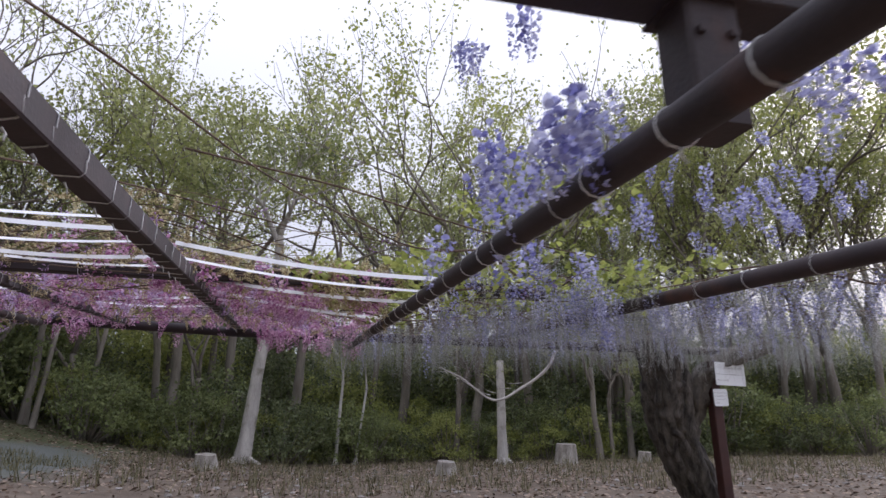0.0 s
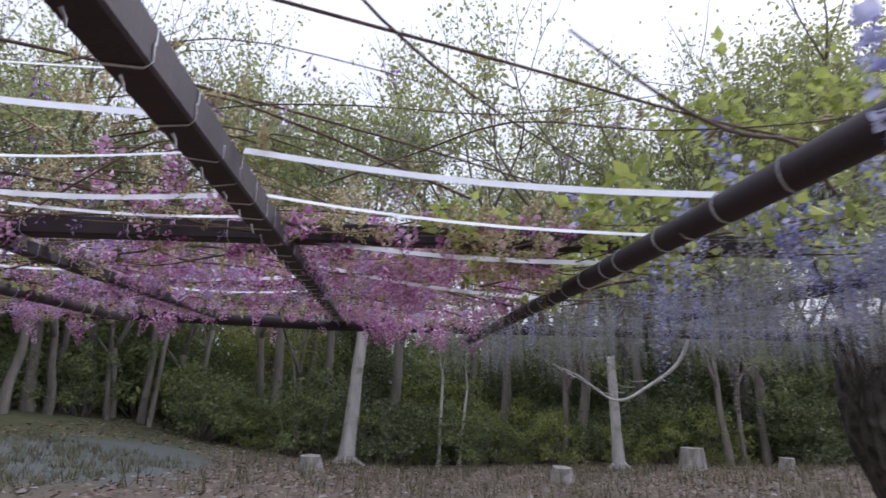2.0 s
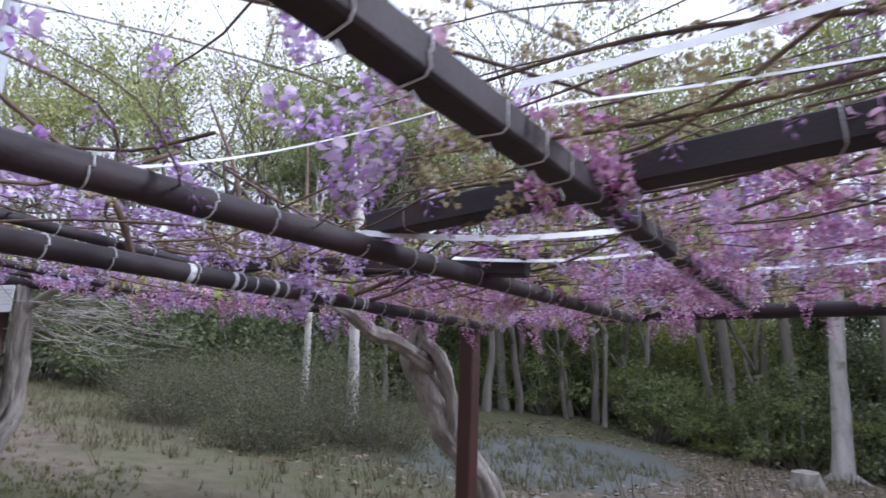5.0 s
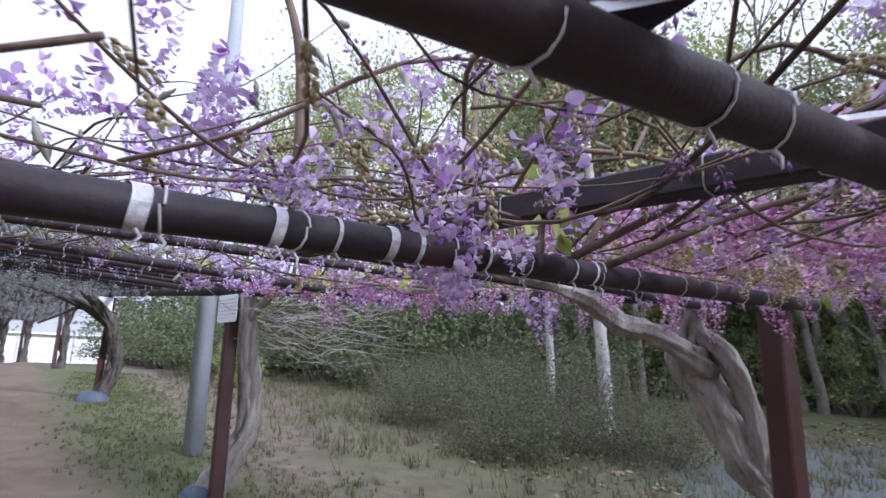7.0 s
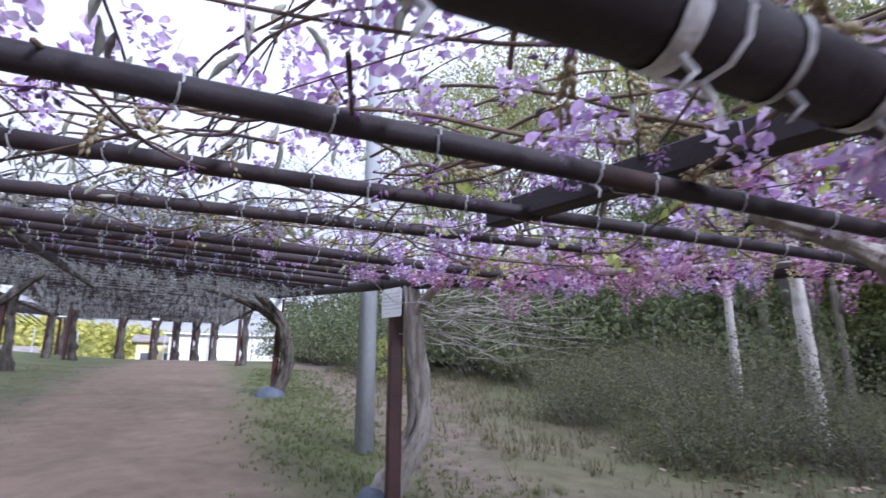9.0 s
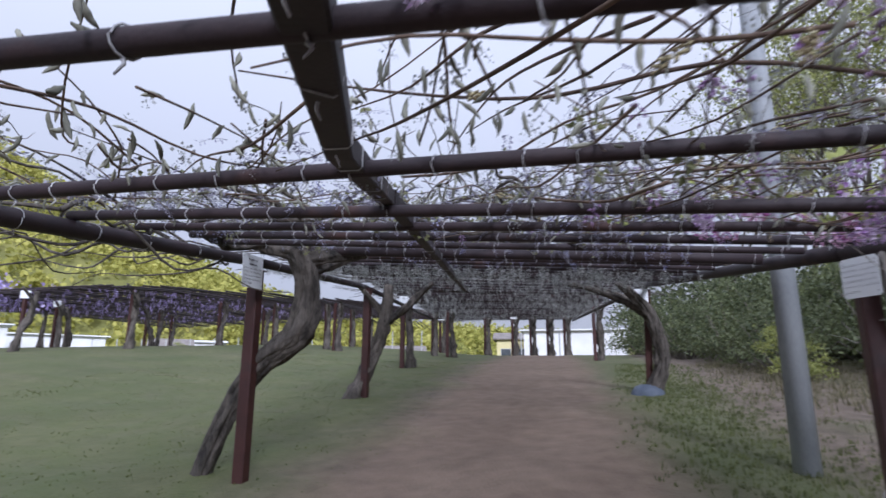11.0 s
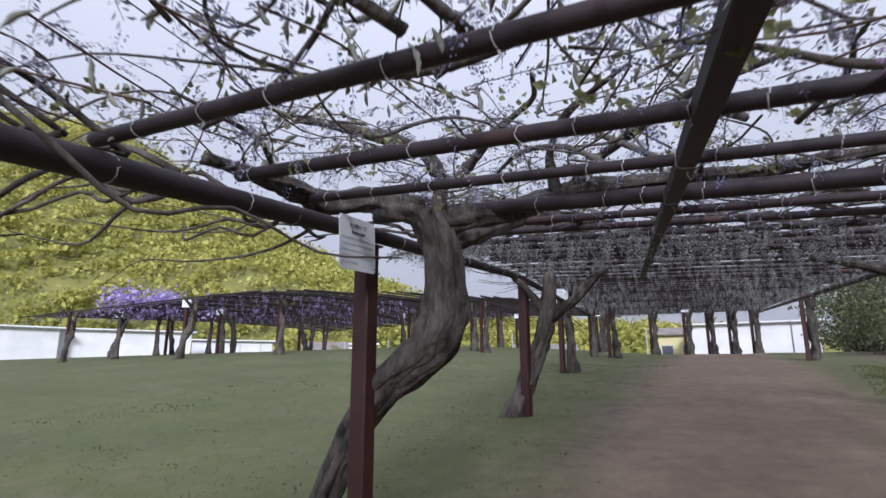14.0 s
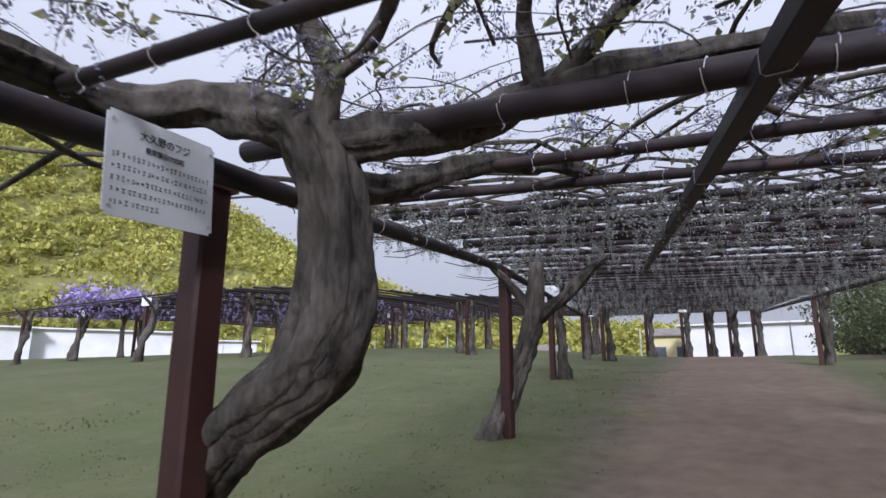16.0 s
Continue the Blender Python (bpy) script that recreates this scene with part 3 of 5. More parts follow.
vine("thick gnarled wisteria trunk bending round a red post", [
    ("trunk", [(-4.24, -8.62, 0.95), (-4.24, -8.45, 1.38), (-4.24, -8.28, 1.72), (-4.24, -8.1, 2.02), (-4.24, -7.93, 2.2), (-4.25, -7.74, 2.33), (-4.28, -7.58, 2.46), (-4.28, -7.49, 2.62), (-4.26, -7.46, 2.8), (-4.24, -7.46, 2.98), (-4.2, -7.48, 3.18), (-4.12, -7.54, 3.34)], [0.085, 0.085, 0.09, 0.1, 0.115, 0.125, 0.125, 0.115, 0.1, 0.1, 0.095], 22),
    ("limb", [(-4.14, -7.5, 3.3), (-4.06, -7.65, 3.36), (-3.93, -7.84, 3.4), (-3.7, -8.02, 3.36), (-3.4, -7.98, 3.36), (-3.05, -7.9, 3.33), (-2.7, -7.85, 3.3)], [0.1, 0.09, 0.075, 0.055, 0.04, 0.03], 12),
    ("limb", [(-4.2, -7.46, 3.27), (-4.5, -7.1, 3.36), (-4.48, -6.7, 3.42), (-4.5, -6.2, 3.41), (-4.62, -5.6, 3.4), (-4.5, -5.0, 3.37)], [0.085, 0.07, 0.055, 0.045, 0.035, 0.025], 12),
    ("limb", [(-4.14, -7.46, 3.3), (-4.1, -7.4, 3.5), (-3.95, -7.42, 3.66), (-3.8, -7.6, 3.74), (-3.55, -7.75, 3.76), (-3.2, -7.8, 3.7)], [0.05, 0.045, 0.04, 0.03, 0.02], 10),
    ("limb", [(-4.12, -7.42, 3.46), (-4.1, -7.2, 3.56), (-3.9, -6.9, 3.66), (-3.75, -6.6, 3.72), (-3.4, -6.45, 3.66)], [0.03, 0.025, 0.02, 0.012], 8),
    ("limb", [(-4.24, -7.6, 3.2), (-4.7, -7.6, 3.26), (-5.2, -7.35, 3.5), (-5.7, -7.1, 3.6), (-6.3, -7.0, 3.66)], [0.07, 0.06, 0.05, 0.04, 0.03], 10),
    ("limb", [(-4.47, -6.75, 3.4), (-4.3, -6.72, 3.62), (-4.05, -6.5, 3.75), (-3.8, -6.1, 3.8)], [0.032, 0.03, 0.022, 0.012], 8),
    ("limb", [(-4.47, -6.7, 3.4), (-4.4, -6.4, 3.6), (-4.15, -5.9, 3.72), (-3.9, -5.4, 3.7)], [0.035, 0.03, 0.025, 0.012], 8),
])
vine("forked grey wisteria trunk leaning at a red post", [
    ("trunk", [(0.2, 0.62, 0.45), (0.16, 0.56, 0.7), (0.05, 0.39, 1.06), (-0.12, 0.14, 1.44), (-0.22, -0.07, 1.88), (-0.31, -0.22, 2.15), (-0.19, -0.26, 2.5)], [0.15, 0.12, 0.11, 0.12, 0.1, 0.09], 18),
    ("limb", [(-0.08, 0.14, 1.34), (-0.01, 0.03, 1.82), (-0.07, -0.13, 2.2), (-0.16, -0.25, 2.36), (-0.16, -0.29, 2.55)], [0.07, 0.06, 0.055, 0.05], 10),
    ("limb", [(-0.2, -0.1, 2.1), (-0.09, -0.76, 2.29), (0.06, -1.27, 2.33), (0.3, -1.8, 2.42), (0.6, -2.6, 2.42)], [0.075, 0.06, 0.05, 0.04, 0.025], 12),
], M_BARKG)
vine("slender twisted grey wisteria trunk beside a red signed post", [
    ("trunk", [(-3.58, -2.84, 0.95), (-3.56, -2.78, 1.09), (-3.52, -2.64, 1.35), (-3.47, -2.53, 1.61), (-3.39, -2.55, 1.95), (-3.3, -2.61, 2.29), (-3.24, -2.64, 2.55), (-3.2, -2.68, 2.85)], [0.13, 0.11, 0.095, 0.085, 0.07, 0.055], 16),
    ("limb", [(-3.24, -2.64, 2.6), (-2.7, -2.5, 2.8), (-2.0, -2.2, 2.74), (-1.2, -1.5, 2.68), (-0.6, -1.0, 2.64)], [0.04, 0.032, 0.025, 0.018, 0.01], 8),
], M_BARKG)
vine("leaning wisteria trunk at a red post, base wrapped", [
    ("trunk", [(-10.9, -3.93, 1.55), (-10.87, -3.89, 1.72), (-10.84, -3.68, 2.2), (-10.76, -3.64, 2.58), (-10.62, -3.74, 2.96), (-10.5, -3.83, 3.26), (-10.3, -4.08, 3.57), (-10.12, -4.35, 3.8)], [0.16, 0.12, 0.11, 0.1, 0.09, 0.07], 16),
    ("limb", [(-10.55, -3.8, 3.18), (-10.45, -4.2, 3.45), (-10.3, -4.75, 3.7), (-10.2, -5.3, 3.85)], [0.07, 0.065, 0.05, 0.04], 10),
    ("limb", [(-10.5, -3.82, 3.2), (-10.65, -4.15, 3.55), (-10.95, -4.75, 3.85)], [0.06, 0.05, 0.035], 8),
])
vine("forked wisteria trunk wrapped round a red post", [
    ("trunk", [(-9.5, -9.56, 1.3), (-9.53, -9.52, 1.5), (-9.64, -9.42, 1.85), (-9.78, -9.3, 2.25), (-9.84, -9.14, 2.65), (-9.8, -9.0, 3.0), (-9.76, -8.92, 3.4), (-9.74, -8.86, 3.9)], [0.2, 0.16, 0.13, 0.12, 0.11, 0.12, 0.1, 0.07], 18),
    ("limb", [(-9.79, -8.98, 3.1), (-9.84, -8.72, 3.3), (-9.92, -8.5, 3.5), (-9.98, -8.25, 3.75), (-10.0, -8.0, 3.95)], [0.085, 0.08, 0.07, 0.06, 0.04], 10),
    ("limb", [(-9.77, -8.95, 3.2), (-9.6, -9.1, 3.5), (-9.35, -9.35, 3.85)], [0.07, 0.055, 0.04], 10),
])
vine("massive fluted wisteria trunk beside a post with two notices", [
    ("trunk", [(10.86, 0.86, -0.2), (10.76, 0.82, -0.05), (10.4, 0.74, 0.5), (10.08, 0.63, 1.15), (9.97, 0.52, 1.64), (9.86, 0.41, 2.12), (9.7, 0.35, 2.45)], [0.3, 0.26, 0.25, 0.28, 0.27, 0.24], 20),
    ("limb", [(10.26, 0.68, 0.83), (10.35, 0.5, 1.39), (10.45, 0.37, 1.8), (10.76, 0.2, 2.12), (11.4, 0.0, 2.36)], [0.16, 0.14, 0.14, 0.12, 0.1], 12),
])
rng = np.random.default_rng(31)
for i, (x, y, z, k) in enumerate(POSTS_FAR):
    s, w = rng.uniform(-0.35, 0.35, 2)
    g0 = ground(x, y)
    vine("gnarled wisteria trunk at a post of the far trellis", [
        ("trunk", [(x + s, y + 0.2, g0 - 0.1), (x + s * 0.6, y + 0.22, g0 + 0.7), (x + w * 0.5, y + 0.2, g0 + 1.4), (x + w, y + 0.15, z)], [0.17, 0.13, 0.11, 0.1], 8),
        ("limb", [(x + w * 0.6, y + 0.2, g0 + 1.5), (x + w + 0.35, y + 0.4, g0 + 1.95), (x + w + 0.9, y + 0.6, z + 0.05)], [0.07, 0.06, 0.04], 6),
    ])

# wrapped base
g = Geo()
a = np.linspace(0, 6.283, 18, endpoint=False)
rings = [(0.34, -0.1), (0.3, 0.06), (0.23, 0.14), (0.12, 0.18)]
g.add(np.concatenate([np.stack([np.cos(a) * r * (1 + .08 * np.sin(3 * a + q)), np.sin(a) * r, 0 * a + q], 1) for r, q in rings]) + (-10.9, -3.94, ground(-10.9, -3.94)),
      [(i * 18 + j, i * 18 + (j + 1) % 18, (i + 1) * 18 + (j + 1) % 18, (i + 1) * 18 + j) for i in range(3) for j in range(18)])
solo("root_cover", g, M_COVER, "blue grey sheet wrapped round a wisteria base", "sheet", smooth=True)
g = Geo()
g.add(np.concatenate([np.stack([np.cos(a) * r * .62, np.sin(a) * r * .62, 0 * a + q * .7], 1) for r, q in rings]) + (-3.58, -2.86, ground(-3.58, -2.86)),
      [(i * 18 + j, i * 18 + (j + 1) % 18, (i + 1) * 18 + (j + 1) % 18, (i + 1) * 18 + j) for i in range(3) for j in range(18)])
solo("root_cover", g, M_COVER, "blue grey sheet round a slender wisteria base", "sheet", smooth=True)


# ---- signs ----
def text_mesh(body, size):
    cu = bpy.data.curves.new("lettering", "FONT")
    cu.body, cu.size, cu.align_x, cu.extrude = body, size, "CENTER", 0.0006
    tmp = bpy.data.objects.new("lettering", cu)
    scene.collection.objects.link(tmp)
    dg = bpy.context.evaluated_depsgraph_get()
    me = bpy.data.meshes.new_from_object(tmp.evaluated_get(dg))
    bpy.data.objects.remove(tmp)
    me.materials.clear()
    me.materials.append(M_INK)
    return me


def sign(m, w, h, title="", sub="", lines=5, label="", seed=0, screws=True):
    """A thin sheet that faces its -y, with screws and lettering; m is the pose of its centre."""
    ob = thing("sign_board", label, "sign")
    ob.matrix_basis = m
    bm = bmesh.new()
    bmesh.ops.create_cube(bm, size=1, matrix=Matrix.Diagonal((w, 0.004, h, 1)))
    bmesh.ops.bevel(bm, geom=[e for e in bm.edges if abs((e.verts[0].co - e.verts[1].co).y) > 0.003], offset=0.012, segments=3, affect="EDGES")
    me = bpy.data.meshes.new("sheet")
    bm.to_mesh(me)
    bm.free()
    me.materials.append(M_SIGN)
    sheet = part("sheet", me, None, ob)
    rng = np.random.default_rng(seed)
    top = h * 0.5
    if title:
        for txt, size, z in ((title, h * 0.105, top - h * 0.2), (sub, h * 0.07, top - h * 0.32)):
            o = part("lettering", text_mesh(txt, size), None, sheet)
            o.matrix_basis = pose(0, -0.0035, z, 90, 0, 0)
        top -= h * 0.36
    else:
        top -= h * 0.12
    for i in range(lines):
        z = top - (top + h * 0.42) * (i + 0.5) / lines
        g = Geo()
        x = -w * 0.44
        end = w * (0.44 if i < lines - 1 else -0.05)
        while x < end:
            s = h * rng.uniform(0.020, 0.034)
            zz, hh = z + rng.normal(0, h * 0.002), h * rng.uniform(0.030, 0.044)
            for dz in (-0.5, 0.5) if rng.uniform() < 0.7 else (0.0,):
                g.add(*box_at((x, -0.003, zz + dz * hh), (s * rng.uniform(0.6, 1.0), 0.001, hh * 0.22)))
            g.add(*box_at((x + s * rng.uniform(-0.2, 0.2), -0.0031, zz), (s * 0.2, 0.001, hh)))
            x += s + h * rng.uniform(0.022, 0.036)
        part("text_line", g, M_INK, sheet)
    if screws:
        for sx in (-1, 1):
            for sz in (-1, 1):
                o = part("screw", Geo().add(*tube([(0, -0.006, 0), (0, 0.0, 0)], [0.006], 8)), M_WHITEPIPE, sheet)
                o.location = (sx * (w * 0.5 - 0.02), 0, sz * (h * 0.5 - 0.03))
    return ob


def facing(c, right, roll=0.0):
    """Pose of a sheet whose writing reads along the direction right."""
    r = Vector(right).normalized()
    up = (Vector((0, 0, 1)) - r * r.z).normalized()
    back = up.cross(r)
    m = Matrix((r, back, up)).transposed().to_4x4()
    return Matrix.Translation(c) @ m


sign(facing((-3.775, -7.80, 3.075), (-0.43, -0.08, 0.03)), 0.44, 0.33, "大久野のフジ", "東京都日の出町", 5, "white rectangular notice with black Japanese writing on a post", 3)
sign(facing((-3.26, -2.84, 2.70), (0.20, 0.11, 0.0)), 0.27, 0.26, lines=6, label="white notice sheet on a slender red post", seed=4)
sign(facing((-10.58, -3.96, 3.56), (-0.1, 0.25, 0.0)), 0.3, 0.36, lines=6, label="small white notice on a leaning post", seed=5)
sign(facing((10.78, 0.12, 1.93), (0.63, 0.12, -0.02)), 0.6, 0.33, lines=3, label="wide white notice with faint writing on a post", seed=6)
sign(facing((10.58, 0.13, 1.6), (0.3, 0.05, 0.0)), 0.27, 0.24, lines=4, label="small white notice below a wider one", seed=7)
for i, (x, y, z, k) in enumerate(POSTS_FAR):
    if i % 4 == 0:
        sign(facing((x + 0.09, y + 0.09, z - 0.15), (-0.2, 0.35, 0)), 0.36, 0.3, lines=3, label="white notice on a far trellis post", seed=20 + i, screws=False)


# ---- blossom shapes ----
def petal(c, d, size, rng):
    """A floret: a wide cupped banner folded back over a narrow keel."""
    d = d / (np.linalg.norm(d) + 1e-9)
    s = np.cross(d, (0, 0, 1.0)) + rng.normal(0, 0.2, 3)
    s /= np.linalg.norm(s) + 1e-9
    u = np.cross(s, d)
    k = size
    mid = c + d * k * 0.5 + u * k * 0.3
    v, f = [c, mid], []
    for i in range(7):
        a = -0.3 + 3.74 * i / 6
        v.append(mid + s * k * 0.48 * math.cos(a) + (u * 0.75 + d * 0.25) * k * 0.5 * math.sin(a) + d * k * 0.08 * abs(math.cos(a)))
    f += [(1, 2 + i, 3 + i) for i in range(6)] + [(0, 2, 1), (0, 1, 8)]
    q = len(v)
    v += [c + d * k * 0.55 + s * k * 0.16 - u * k * 0.05, c + d * k * 0.98 - u * k * 0.08, c + d * k * 0.55 - s * k * 0.16 - u * k * 0.05, c + d * k * 0.6 - u * k * 0.28]
    f += [(0, q, q + 3), (q, q + 1, q + 3), (0, q + 3, q + 2), (q + 3, q + 1, q + 2)]
    return v, f


def petal_light(c, d, size, rng):
    """The same floret with few faces, for blossom that stays far off."""
    d = d / (np.linalg.norm(d) + 1e-9)
    s = np.cross(d, (0, 0, 1.0)) + rng.normal(0, 0.2, 3)
    s /= np.linalg.norm(s) + 1e-9
    u = np.cross(s, d)
    v = [c, c + d * size * 0.4 + s * size * 0.45 + u * size * 0.2, c + d * size * 0.8 + u * size * 0.5, c + d * size * 0.4 - s * size * 0.45 + u * size * 0.2, c + d * size * 0.9 - u * size * 0.25]
    return v, [(0, 1, 2), (0, 2, 3), (0, 4, 1)]


def spindle(c, d, length, r):
    """A closed bud, thickest in the middle."""
    d = d / (np.linalg.norm(d) + 1e-9)
    s = np.cross(d, (0.2, 0.3, 1.0))
    s /= np.linalg.norm(s) + 1e-9
    u = np.cross(s, d)
    m = c + d * length * 0.45
    return [c, m + s * r, m + u * r, m - s * r, m - u * r, c + d * length], [(0, 1, 2), (0, 2, 3), (0, 3, 4), (0, 4, 1), (5, 2, 1), (5, 3, 2), (5, 4, 3), (5, 1, 4)]


def bud_cluster(rng, count, length):
    """Closed violet buds that hang from a short bent stem."""
    items = [tube([(0, 0, 0), (0.01, 0, -length * 0.4), (0.0, 0.01, -length)], [0.0015, 0.001], 3, cap=False)]
    for i in range(count):
        t = (i + rng.uniform(0, 1)) / count
        a = i * 2.4
        d = np.array([math.cos(a), math.sin(a), -0.5 - 0.6 * rng.uniform()])
        items.append(spindle(np.array([0.005, 0, -t * length]) + d * 0.01, d, rng.uniform(0.018, 0.03), 0.0048))
    return joined(items)


def ear(rng, length):
    """A bronze bud like an ear of wheat, its bracts lying along the stem."""
    items = []
    n = 16
    for i in range(n):
        t = i / n
        a = i * 2.4
        w = math.sin(math.pi * (0.15 + 0.8 * t))
        d = np.array([math.cos(a) * 0.45 * w, math.sin(a) * 0.45 * w, -1.0])
        items.append(spindle(np.array([math.cos(a) * 0.004, math.sin(a) * 0.004, -t * length]), d, length * 0.24, 0.0042 * (0.5 + w)))
    return joined(items)


def sprig(rng, length, pairs, size):
    """A thin drooping stem with small drop-shaped leaflets in pairs."""
    t = np.linspace(0, 1, 5)
    bend = rng.uniform(0.2, 0.8)
    pth = np.stack([length * t * 0.8, rng.normal(0, 0.1) * length * t, -bend * length * t * t], 1)
    items = [tube(pth, [0.0014, 0.0006], 3, cap=False)]
    for i in range(pairs):
        q = (i + 0.6) / pairs
        c = np.array([np.interp(q, t, pth[:, k]) for k in range(3)])
        for sd in (-1, 1):
            d = np.array([0.5, sd * rng.uniform(0.6, 1.0), rng.uniform(-0.7, 0.1)])
            d /= np.linalg.norm(d)
            k = size * rng.uniform(0.6, 1.2) * (1.1 - 0.5 * q)
            w = np.cross(d, (0, 0, 1.0)) * k * 0.22
            b = c + d * 0.006
            items.append(([b, b + d * k * 0.6 + w, b + d * k, b + d * k * 0.6 - w + (0, 0, -0.002)], [(0, 1, 2), (0, 2, 3)]))
    return joined(items)


def raceme(rng, length, width, count, size, fine=False):
    """A hanging cluster, fuller at the top and tapering down."""
    items = []
    for i in range(count):
        t = (i + rng.uniform(0, 1)) / count
        a = i * 2.4 + rng.normal(0, 0.3)
        r = width * (1 - t) ** 0.6 * rng.uniform(0.5, 1.0)
        c = np.array([math.cos(a) * r * 0.5, math.sin(a) * r * 0.5, -t * length])
        d = np.array([math.cos(a), math.sin(a), -0.3 + rng.normal(0, 0.35)])
        items.append((petal if fine else petal_light)(c, d, size * (1.1 - 0.6 * t) * rng.uniform(0.8, 1.2), rng))
    items.append(([(0.002, 0, 0.02), (-0.002, 0, 0.02), (0, 0, -length)], [(0, 1, 2)]))
    v, f = joined(items)
    return v, np.array(f)


def catkin(rng, length, r):
    """A closed bud cluster like a plump scaly caterpillar that curves down."""
    n = 9
    bend = rng.uniform(-0.5, 0.5)
    t = np.linspace(0, 1, n)
    path = np.stack([bend * length * t * t * 0.6, 0.1 * length * np.sin(t * 3), -length * t], 1)
    v, f = tube(path, [r * 0.25, r * 0.75, r * 1.0, r * 0.95, r * 0.7, r * 0.15], 6, cap=False)
    v = np.array(v)
    for k in range(n):
        mid = v[k * 6:k * 6 + 6].mean(0)
        v[k * 6:k * 6 + 6] = mid + (v[k * 6:k * 6 + 6] - mid) * rng.uniform(0.7, 1.3, (6, 1))
    return v, np.array(f)


def leaf_spray(rng, count, reach, size):
    """Young leaflets spread round a point."""
    items = []
    for i in range(count):
        d = rng.normal(0, 1, 3)
        d[2] = abs(d[2]) * 0.3 - 0.2
        d /= np.linalg.norm(d)
        c = d * reach * rng.uniform(0.3, 1)
        s = np.cross(d, rng.normal(0, 1, 3))
        s /= np.linalg.norm(s) + 1e-9
        k = size * rng.uniform(0.6, 1.2)
        u = np.cross(s, d) * 0.2
        items.append(([c, c + d * k * .4 + s * k * .35 + u * k, c + d * k, c + d * k * .4 - s * k * .35 + u * k], [(0, 1, 2), (0, 2, 3)]))
    v, f = joined(items)
    return v, np.array(f)


rng = np.random.default_rng(11)
R_PINK = [raceme(rng, rng.uniform(0.05, 0.12), 0.07, 20, 0.027, True) for _ in range(7)]
R_PINKL = [raceme(rng, rng.uniform(0.16, 0.26), 0.08, 44, 0.027, True) for _ in range(4)]
R_BLUE = [raceme(rng, rng.uniform(0.30, 0.55), 0.085, 70, 0.026) for _ in range(6)]
R_STRAND = [raceme(rng, rng.uniform(0.35, 0.65), 0.05, 55, 0.019) for _ in range(6)]
R_FAR = [raceme(rng, rng.uniform(0.12, 0.26), 0.06, 20, 0.034) for _ in range(4)]
R_BUDS = [raceme(rng, rng.uniform(0.10, 0.18), 0.022, 34, 0.017) for _ in range(4)]
R_SMALL = [raceme(rng, rng.uniform(0.07, 0.14), 0.06, 16, 0.016) for _ in range(4)]
R_CAT = [catkin(rng, rng.uniform(0.055, 0.09), 0.0085) for _ in range(6)]
R_NEAR = [raceme(rng, rng.uniform(0.13, 0.18), 0.075, 40, 0.03, True) for _ in range(3)]
R_NEARB = [raceme(rng, rng.uniform(0.14, 0.24), 0.065, 34, 0.03, True) for _ in range(4)]
R_VBUD = [bud_cluster(rng, int(rng.integers(5, 12)), rng.uniform(0.05, 0.10)) for _ in range(6)]
R_EAR = [ear(rng, rng.uniform(0.06, 0.11)) for _ in range(5)]
R_SPRIG = [sprig(rng, rng.uniform(0.09, 0.17), int(rng.integers(6, 10)), 0.026) for _ in range(8)]
R_LEAF = [leaf_spray(rng, 12, 0.10, 0.055) for _ in range(4)]
R_BIGLEAF = [leaf_spray(rng, 12, 0.14, 0.085) for _ in range(4)]


def patch(x0, x1, y0, y1, n, rng, lo=-0.05, hi=0.10, clump=0.5):
    """Places under and over the grid, gathered in clumps."""
    out = []
    while len(out) < n:
        x, y = rng.uniform(x0, x1), rng.uniform(y0, y1)
        if noise.noise(Vector((x * 1.7, y * 1.7, x0))) + rng.normal(0, 0.25) < clump - 0.5:
            continue
        out.append((x, y, trellis(x, y) + rng.uniform(lo, hi)))
    return out


def blossom(name, protos, places, material, label, rng, scale=(0.8, 1.25), tilt=0.3):
    return solo(name, scattered(protos, places, rng, scale, tilt), material, label, "wisteria", kind="stuff", smooth=True)


def band(x0, x1, d0, d1, n, rng, lo, hi, clump=0.5, seed=0.0):
    """Places in a band that follows the trellis edge, gathered in clumps."""
    out = []
    while len(out) < n:
        x, d = rng.uniform(x0, x1), rng.uniform(d0, d1)
        ye = float(np.interp(x, [-9.6, -3.42, 0.28, 3.87, 12], [-3.95, -2.86, -0.07, 0.42, 0.3]))
        y = ye - d
        if noise.noise(Vector((x * 2.1, y * 2.1, seed))) + rng.normal(0, 0.2) < clump - 0.5:
            continue
        out.append((x, y, trellis(x, y) + rng.uniform(lo, hi)))
    return out


# pink blossom over the first bays
pl = band(2.2, 5.3, 0.1, 2.6, 330, rng, 0.0, 0.12, 0.6) + band(0.2, 2.9, 0.1, 2.2, 190, rng, 0.0, 0.12, 0.6, 3) + band(3.9, 5.3, 1.8, 4.0, 300, rng, 0.02, 0.24, 0.5, 5) + band(2.6, 4.2, 2.2, 4.4, 150, rng, 0.02, 0.22, 0.6, 6)
pl += band(-3.0, 0.4, 0.1, 1.5, 190, rng, 0.0, 0.16, 0.6, 7) + patch(0.7, 2.3, -2.7, -1.3, 120, rng, 0.0, 0.25, 0.55)
blossom("pink_blossom", R_PINK, pl, M_PINK, "magenta pink wisteria blossom over the trellis", rng)
pl = band(4.2, 5.4, -0.1, 1.0, 34, rng, -0.06, 0.02, 0.6) + band(-0.2, 4.2, -0.05, 0.4, 15, rng, -0.06, 0.02, 0.65, 4) + band(-1.6, 1.4, 0.4, 1.7, 18, rng, -0.06, 0.02, 0.6, 9)
